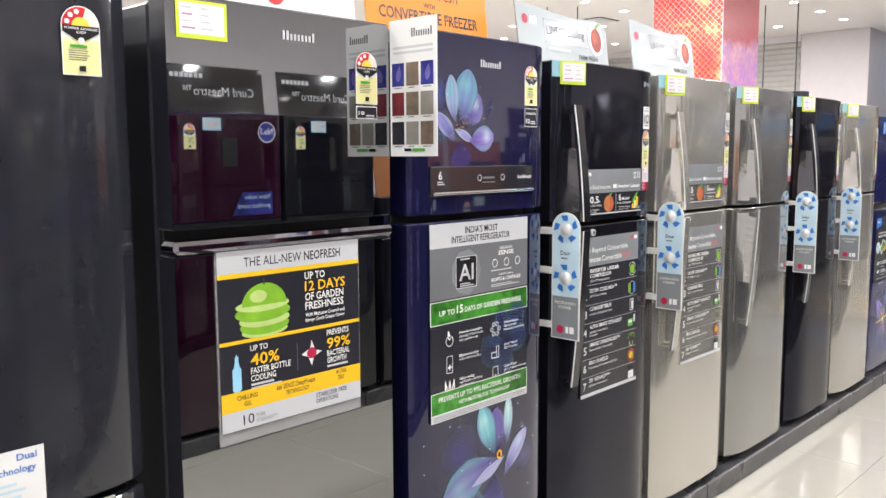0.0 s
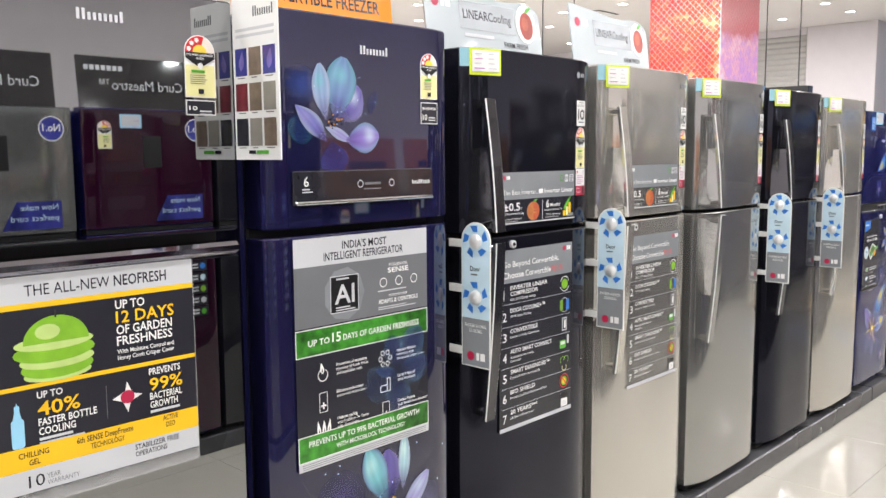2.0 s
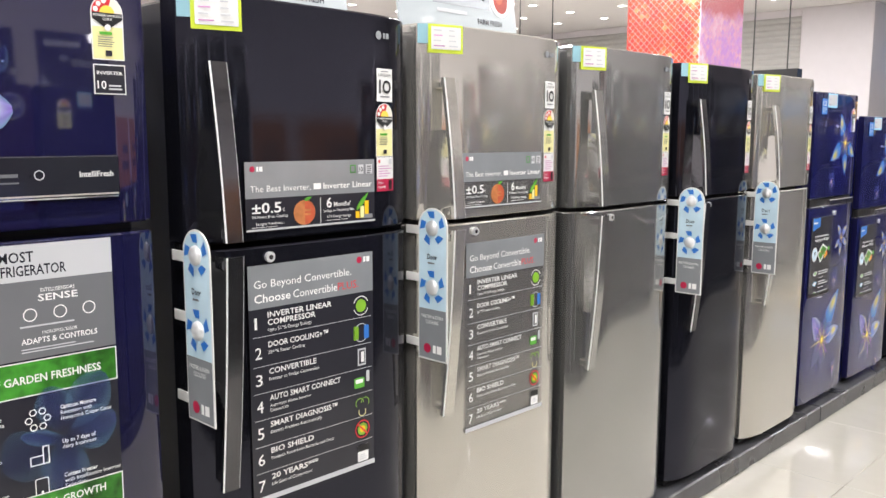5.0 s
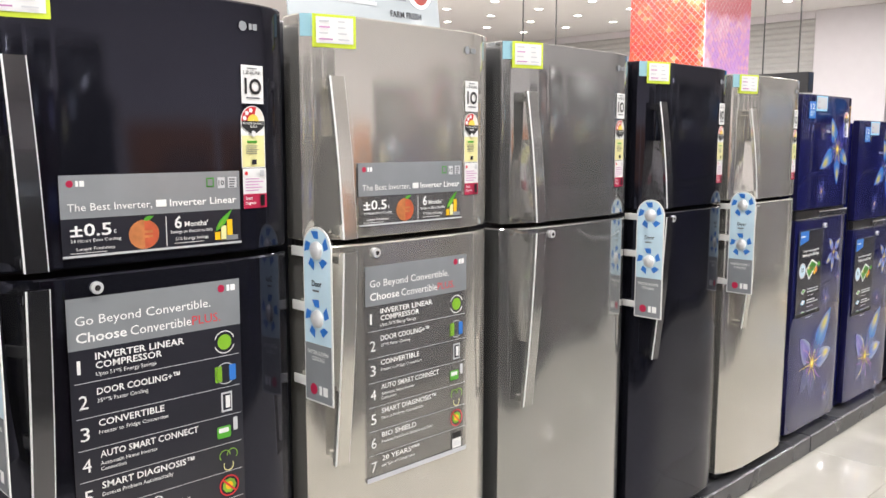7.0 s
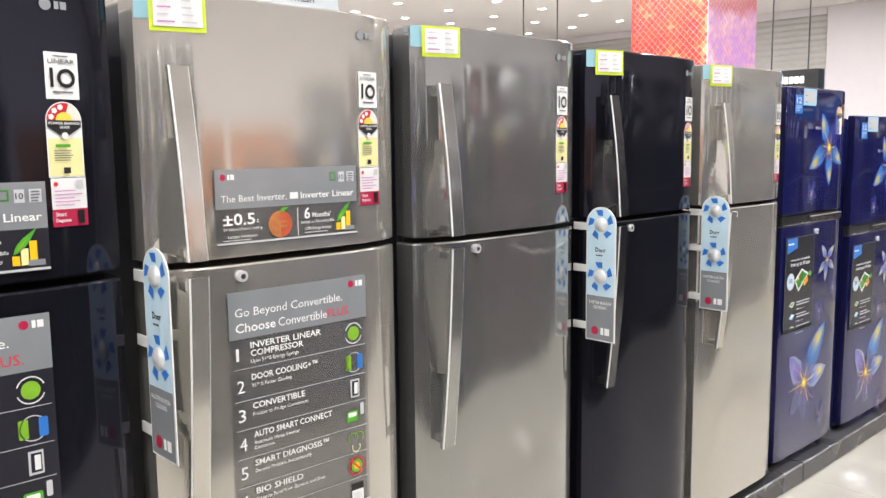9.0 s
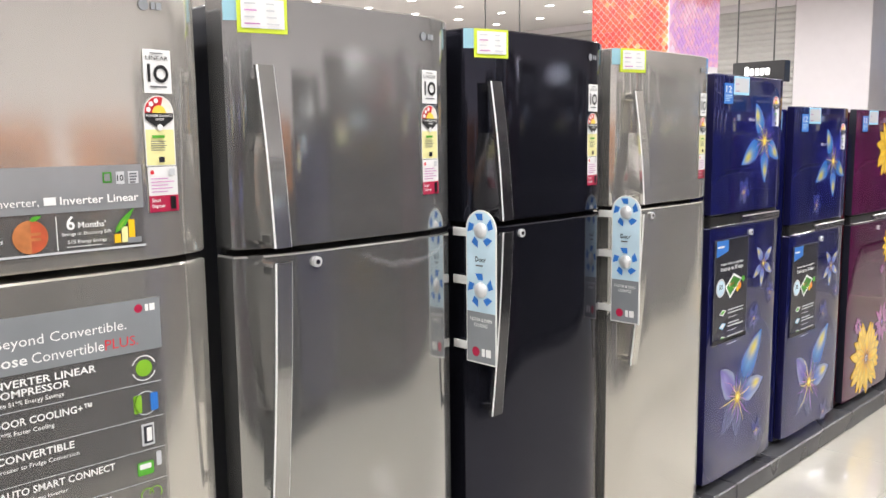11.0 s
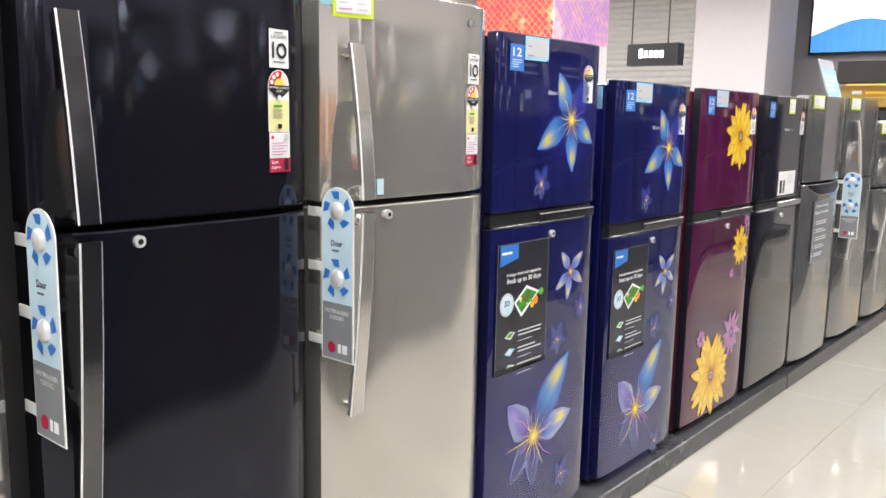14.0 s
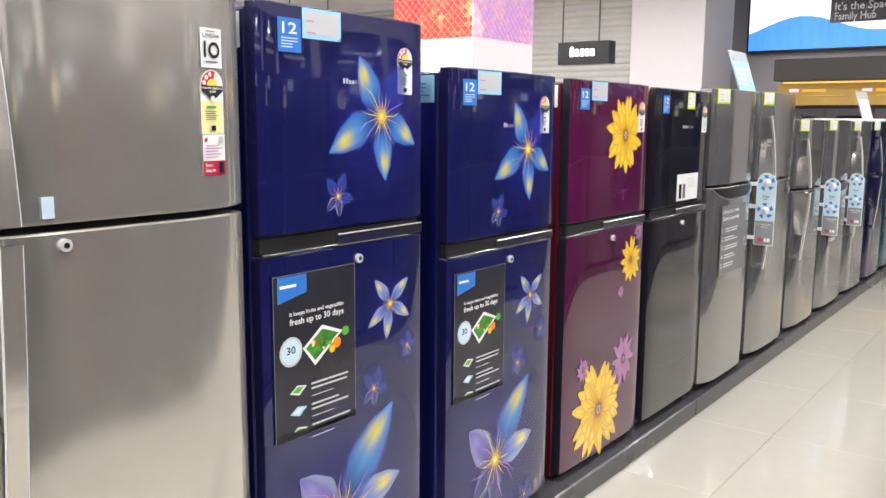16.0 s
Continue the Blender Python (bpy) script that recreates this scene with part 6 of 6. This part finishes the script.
# ---- facing row, seen in the mirror and glossy doors ----
OX = 0.56


def facing_fridge(y0, y1, top, m, label, curd=False, badge=True, board=None, edge=BODY):
    w = y1 - y0
    f = thing("refrigerator", label, "refrigerator", "refrigerators of the facing row", at=pose(OX, y1, PT, 0, 0, 180))
    T = top - PT
    S = T * 0.66 if top > 1.4 else T * 0.80
    cabinet(f, w, T - 0.005, edge, 0.58, 0.07)
    up = part("freezer_door", door_geo(w, S + 0.014, T, m, 0.008, 8, 0.06, edge), f)
    low = part("main_door", door_geo(w, 0.035, S - 0.014, m, 0.008, 8, 0.06, edge), f)
    g = Geo()
    g.box(-0.05, -0.008, 0.004, w - 0.004, S - 0.012, S + 0.012, TRIM_BLACK, 0.003)
    part("grip_recess", g, f)
    pf = on_front(0.0012)
    energy_sticker(up, pf, w - 0.13, T - 0.175, 0.062, 0.12)
    price_tag(up, pf, w - 0.27, T - 0.085, 0.10, 0.06, "skyblue")
    if badge:
        s = Sheet(pf)
        s.disc(0.085, T - 0.09, 0.052, 0.052, "white", 24), s.disc(0.085, T - 0.09, 0.048, 0.048, "indigo", 24)
        s.n += 1
        s.text("No.1", 0.085, T - 0.10, 0.030, "white", 0.072, True, "c")
        s.done("badge", up, "round blue badge")
    if curd:
        s = Sheet(pf)
        s.rect(w * 0.42, w * 0.56, T - 0.26, T - 0.12, "black")
        s.done("display_panel", up, "black touch panel")
        s = Sheet(pf)
        s.poly([(0.06, S + 0.035), (0.30, S + 0.035), (0.24, S + 0.15), (0.06, S + 0.15)], "indigo", 1)
        s.text("Now make", 0.075, S + 0.115, 0.024, "paleblue", 0.15), s.text("perfect curd", 0.075, S + 0.07, 0.024, "paleblue", 0.19)
        s.done("sticker", up, "blue corner sticker")
        s = Sheet(pf)
        for k in range(7):
            z = S - 0.06 - 0.055 * k
            s.rect(0.05, 0.26, z - 0.048, z, "dark", up=0)
        s.n += 1
        for k in range(7):
            z = S - 0.06 - 0.055 * k
            s.bars(0.10, 0.24, z - 0.012, 2, 0.008, 0.007, "lightgrey", k)
            s.disc(0.075, z - 0.024, 0.015, 0.015, ("red", "lightgrey", "blue", "paleblue", "apple", "lightgrey", "green")[k], 10)
        s.done("feature_strip", low, "dark strip of feature notes")
    # "plain" boards are added, unseen, so that the doors opposite reflect something dark
    if board:
        t = thing("topper_board", "black glossy topper board with white lettering" if board != "orange" else "bright orange topper board on a refrigerator", "sign board", "topper boards of the facing row", at=pose(OX + 0.10, y1 - 0.02, top, 0, -6, 180))
        g = Geo()
        ww, hh = w - 0.06, {"black": 0.235, "plain": 0.30, "orange": 0.34}[board]
        g.box(-0.006, 0, 0, ww, 0, hh, INK["rust"] if board == "orange" else BLACK_GLASS, 0.002)
        part("board", g, t)
        s = Sheet(on_front(0.0006))
        if board == "black":
            for k in range(7):
                s.rect(ww - 0.21 + 0.026 * k, ww - 0.19 + 0.026 * k, hh - 0.062, hh - 0.040, "lightgrey", up=0)
            s.text("Curd Maestro\u2122", 0.06, hh * 0.38, 0.044, "lightgrey", 0.40)
        else:
            s.bars(0.08, ww - 0.08, hh * 0.6, 2, 0.04 if board == "orange" else 0.02, 0.04, "dark" if board == "orange" else "silver", 3)
        s.done("print", t, "dark bars of lettering" if board == "orange" else "pale lettering")


# from 4.62 on, plain boards and extra length are added to darken door reflections
rows = [(-1.3, 1.67, BLACK_GLASS, "black", False, None), (-0.63, 1.67, GREY_STEEL, "grey steel", True, "black"), (0.04, 1.67, BLACK_GLASS, "black", True, "black"),
        (0.70, 1.67, DEEP_WINE, "wine", True, "black"), (1.345, 1.672, GREY_STEEL, "grey steel", True, "black"), (2.005, 1.675, DEEP_WINE, "wine and blue", True, "black"),
        (2.655, 1.675, BLACK_GLASS, "black", False, "black"), (3.34, 1.22, BLACK_GLASS, "black", False, "orange"), (3.98, 1.22, CHARCOAL, "charcoal", False, "orange"),
        (4.62, 1.50, NAVY_GLASS, "navy", False, "plain"), (5.26, 1.62, BLACK_GLASS, "black", False, "plain"), (5.90, 1.67, DEEP_WINE, "wine", False, "plain")]
rows += [(6.54 + 0.64 * k, 1.67, (BLACK_GLASS, CHARCOAL, NAVY_GLASS)[k % 3], ("black", "charcoal", "navy")[k % 3], False, "plain") for k in range(12)]
for y, top, m, lab, cu, bd in rows:
    facing_fridge(y, y + 0.62, top, m, lab + " glass-door refrigerator in the facing row", cu, cu, bd, V_PAINT if lab == "wine and blue" else BODY)

# ---- small things ----
ACRYLIC = mat("clear_acrylic", (0.85, 0.90, 0.95), 0.06, alpha=0.35)


def leaflet_stand(x, y, z, w, h, ink):
    """A leaning clear leaflet holder with a printed sheet."""
    t = thing("leaflet_stand", "clear acrylic leaflet holder with a pale blue sheet", "leaflet holder", "leaflet holders", at=pose(x, y, z))
    g = Geo()
    g.add([(0.05, 0, 0), (0.05, w, 0), (-0.03, w, h), (-0.03, 0, h), (0.046, 0, 0), (0.046, w, 0), (-0.034, w, h), (-0.034, 0, h)],
          [(0, 1, 2, 3), (7, 6, 5, 4), (0, 4, 5, 1), (1, 5, 6, 2), (2, 6, 7, 3), (3, 7, 4, 0)], ACRYLIC)
    g.box(-0.05, 0.05, 0, w, 0, 0.003, ACRYLIC, 0.001)
    part("holder", g, t)
    s = Sheet(lambda u, v, d: (0.051 - 0.08 * v / h + d, u, v))
    s.rect(0.01, w - 0.01, 0.01, h * 0.75, ink)
    s.bars(0.03, w - 0.03, h * 0.6, 4, 0.014, 0.014, "white", 2)
    s.done("leaflet", t, "printed leaflet")


leaflet_stand(-1.75, 9.10, 1.600, 0.30, 0.24, "skyblue")
leaflet_stand(-1.72, 12.25, 1.450, 0.45, 0.26, "paper")
leaflet_stand(-2.05, 6.50, 1.578, 0.22, 0.13, "lightgrey")
g = Sheet(lambda u, v, d: (-1.5365 + d, u, v))
g.rect(3.985, 4.060, 1.264, 1.272, "lightgrey")
g.rect(3.985, 3.994, 1.261, 1.276, "white")
info = new("info_label", None)
tagged(info, "small pale data label on the grey door", "label")
g.done("print", info)
# cartons and appliances beyond the row's far end
for k, (x, y, w, h, m) in enumerate(((-3.4, 16.4, 0.5, 1.55, BLACK_GLASS), (-2.7, 16.6, 0.6, 1.45, GREY_STEEL), (-4.2, 16.6, 0.55, 1.6, BLACK_GLASS))):
    t = thing("washing_machine" if k == 1 else "display_cabinet", "dark glossy appliance standing beyond the refrigerator row", "appliance", at=pose(x, y, 0))
    g = Geo()
    g.box(-w / 2, w / 2, -0.3, 0.3, 0, h, m, 0.02)
    part("body", g, t)
    g = Geo()
    g.box(-w / 2 + 0.04, w / 2 - 0.04, -0.316, -0.301, h * 0.55, h - 0.06, BLACK_GLASS, 0.006)
    part("front_panel", g, t)

# ---- downlights ----


base = thing("downlight", "round recessed white ceiling downlight, lit", "ceiling light", "ceiling downlights", at=pose(-4.0, 2.0, CEIL))
g = Geo()
n = 20
prof = [(0.105, 0.0), (0.105, -0.010), (0.085, -0.012), (0.080, -0.004)]
vs = [(r * math.cos(6.2832 * k / n), r * math.sin(6.2832 * k / n), z) for r, z in prof for k in range(n)]
g.add(vs, [(i * n + k, (i + 1) * n + k, (i + 1) * n + (k + 1) % n, i * n + (k + 1) % n) for i in range(3) for k in range(n)], TRIM_WHITE, True)
part("trim_ring", g, base)
g = Geo()
g.add([(0.081 * math.cos(6.2832 * k / n), 0.081 * math.sin(6.2832 * k / n), -0.005) for k in range(n)], [list(range(n))[::-1]], LENS)
part("lens", g, base, "glowing lens")
spots = [(-13.6 + 1.3 * i, 7.4 + 1.3 * j) for i in range(9) for j in range(9)] + [(-1.9 + 2.4 * i, 8.0 + 2.4 * j) for i in range(3) for j in range(5)] + [(-10.0 + 2.4 * i, -4.0 + 2.4 * j) for i in range(6) for j in range(5)]
for x, y in spots:
    copy_thing(base, pose(x, y, CEIL))
lamp = bpy.data.lights.new("ceiling_lamp", "AREA")
lamp.shape, lamp.size, lamp.energy, lamp.color = "DISK", 0.16, LAMP, (1.0, 0.985, 0.985)
for x in (-11.0, -8.4, -5.8, -3.2, -0.5, 2.2):
    for y in (-3.4, -1.0, 1.4, 3.8, 6.2, 8.6, 11.0, 13.6, 16.2):
        o = new("ceiling_lamp", lamp)
        o.location = (x, y, CEIL - 0.03)

# ---- floor tiles, last ----
TS, J = 0.80, 0.002
tile = Geo()
tile.box(J / 2, TS - J / 2, J / 2, TS - J / 2, -0.006, 0.0, TILE, 0.0012)
tm = tile.mesh("tile")
joined = Geo()
for i in range(-18, 9):
    for j in range(-7, 27):
        x, y = -1.14 + TS * i, 0.14 + TS * j
        if x < X0 or x + TS > X1 or y < Y0 or y + TS > Y1:
            continue
        if -1 <= i <= 1 and 0 <= j <= 24:
            o = new("tile", tm)
            o.location = (x, y, 0)
            o.parent = floor
        else:
            a, b, c, d = x + J / 2, x + TS - J / 2, y + J / 2, y + TS - J / 2
            joined.add([(a, c, 0), (b, c, 0), (b, d, 0), (a, d, 0), (a, c, -0.005), (b, c, -0.005), (b, d, -0.005), (a, d, -0.005)], [(0, 1, 2, 3), (4, 5, 1, 0), (5, 6, 2, 1), (6, 7, 3, 2), (7, 4, 0, 3)], TILE)
o = new("tiles", joined.mesh("tiles"))
o.parent = floor
tagged(o, kind="stuff")
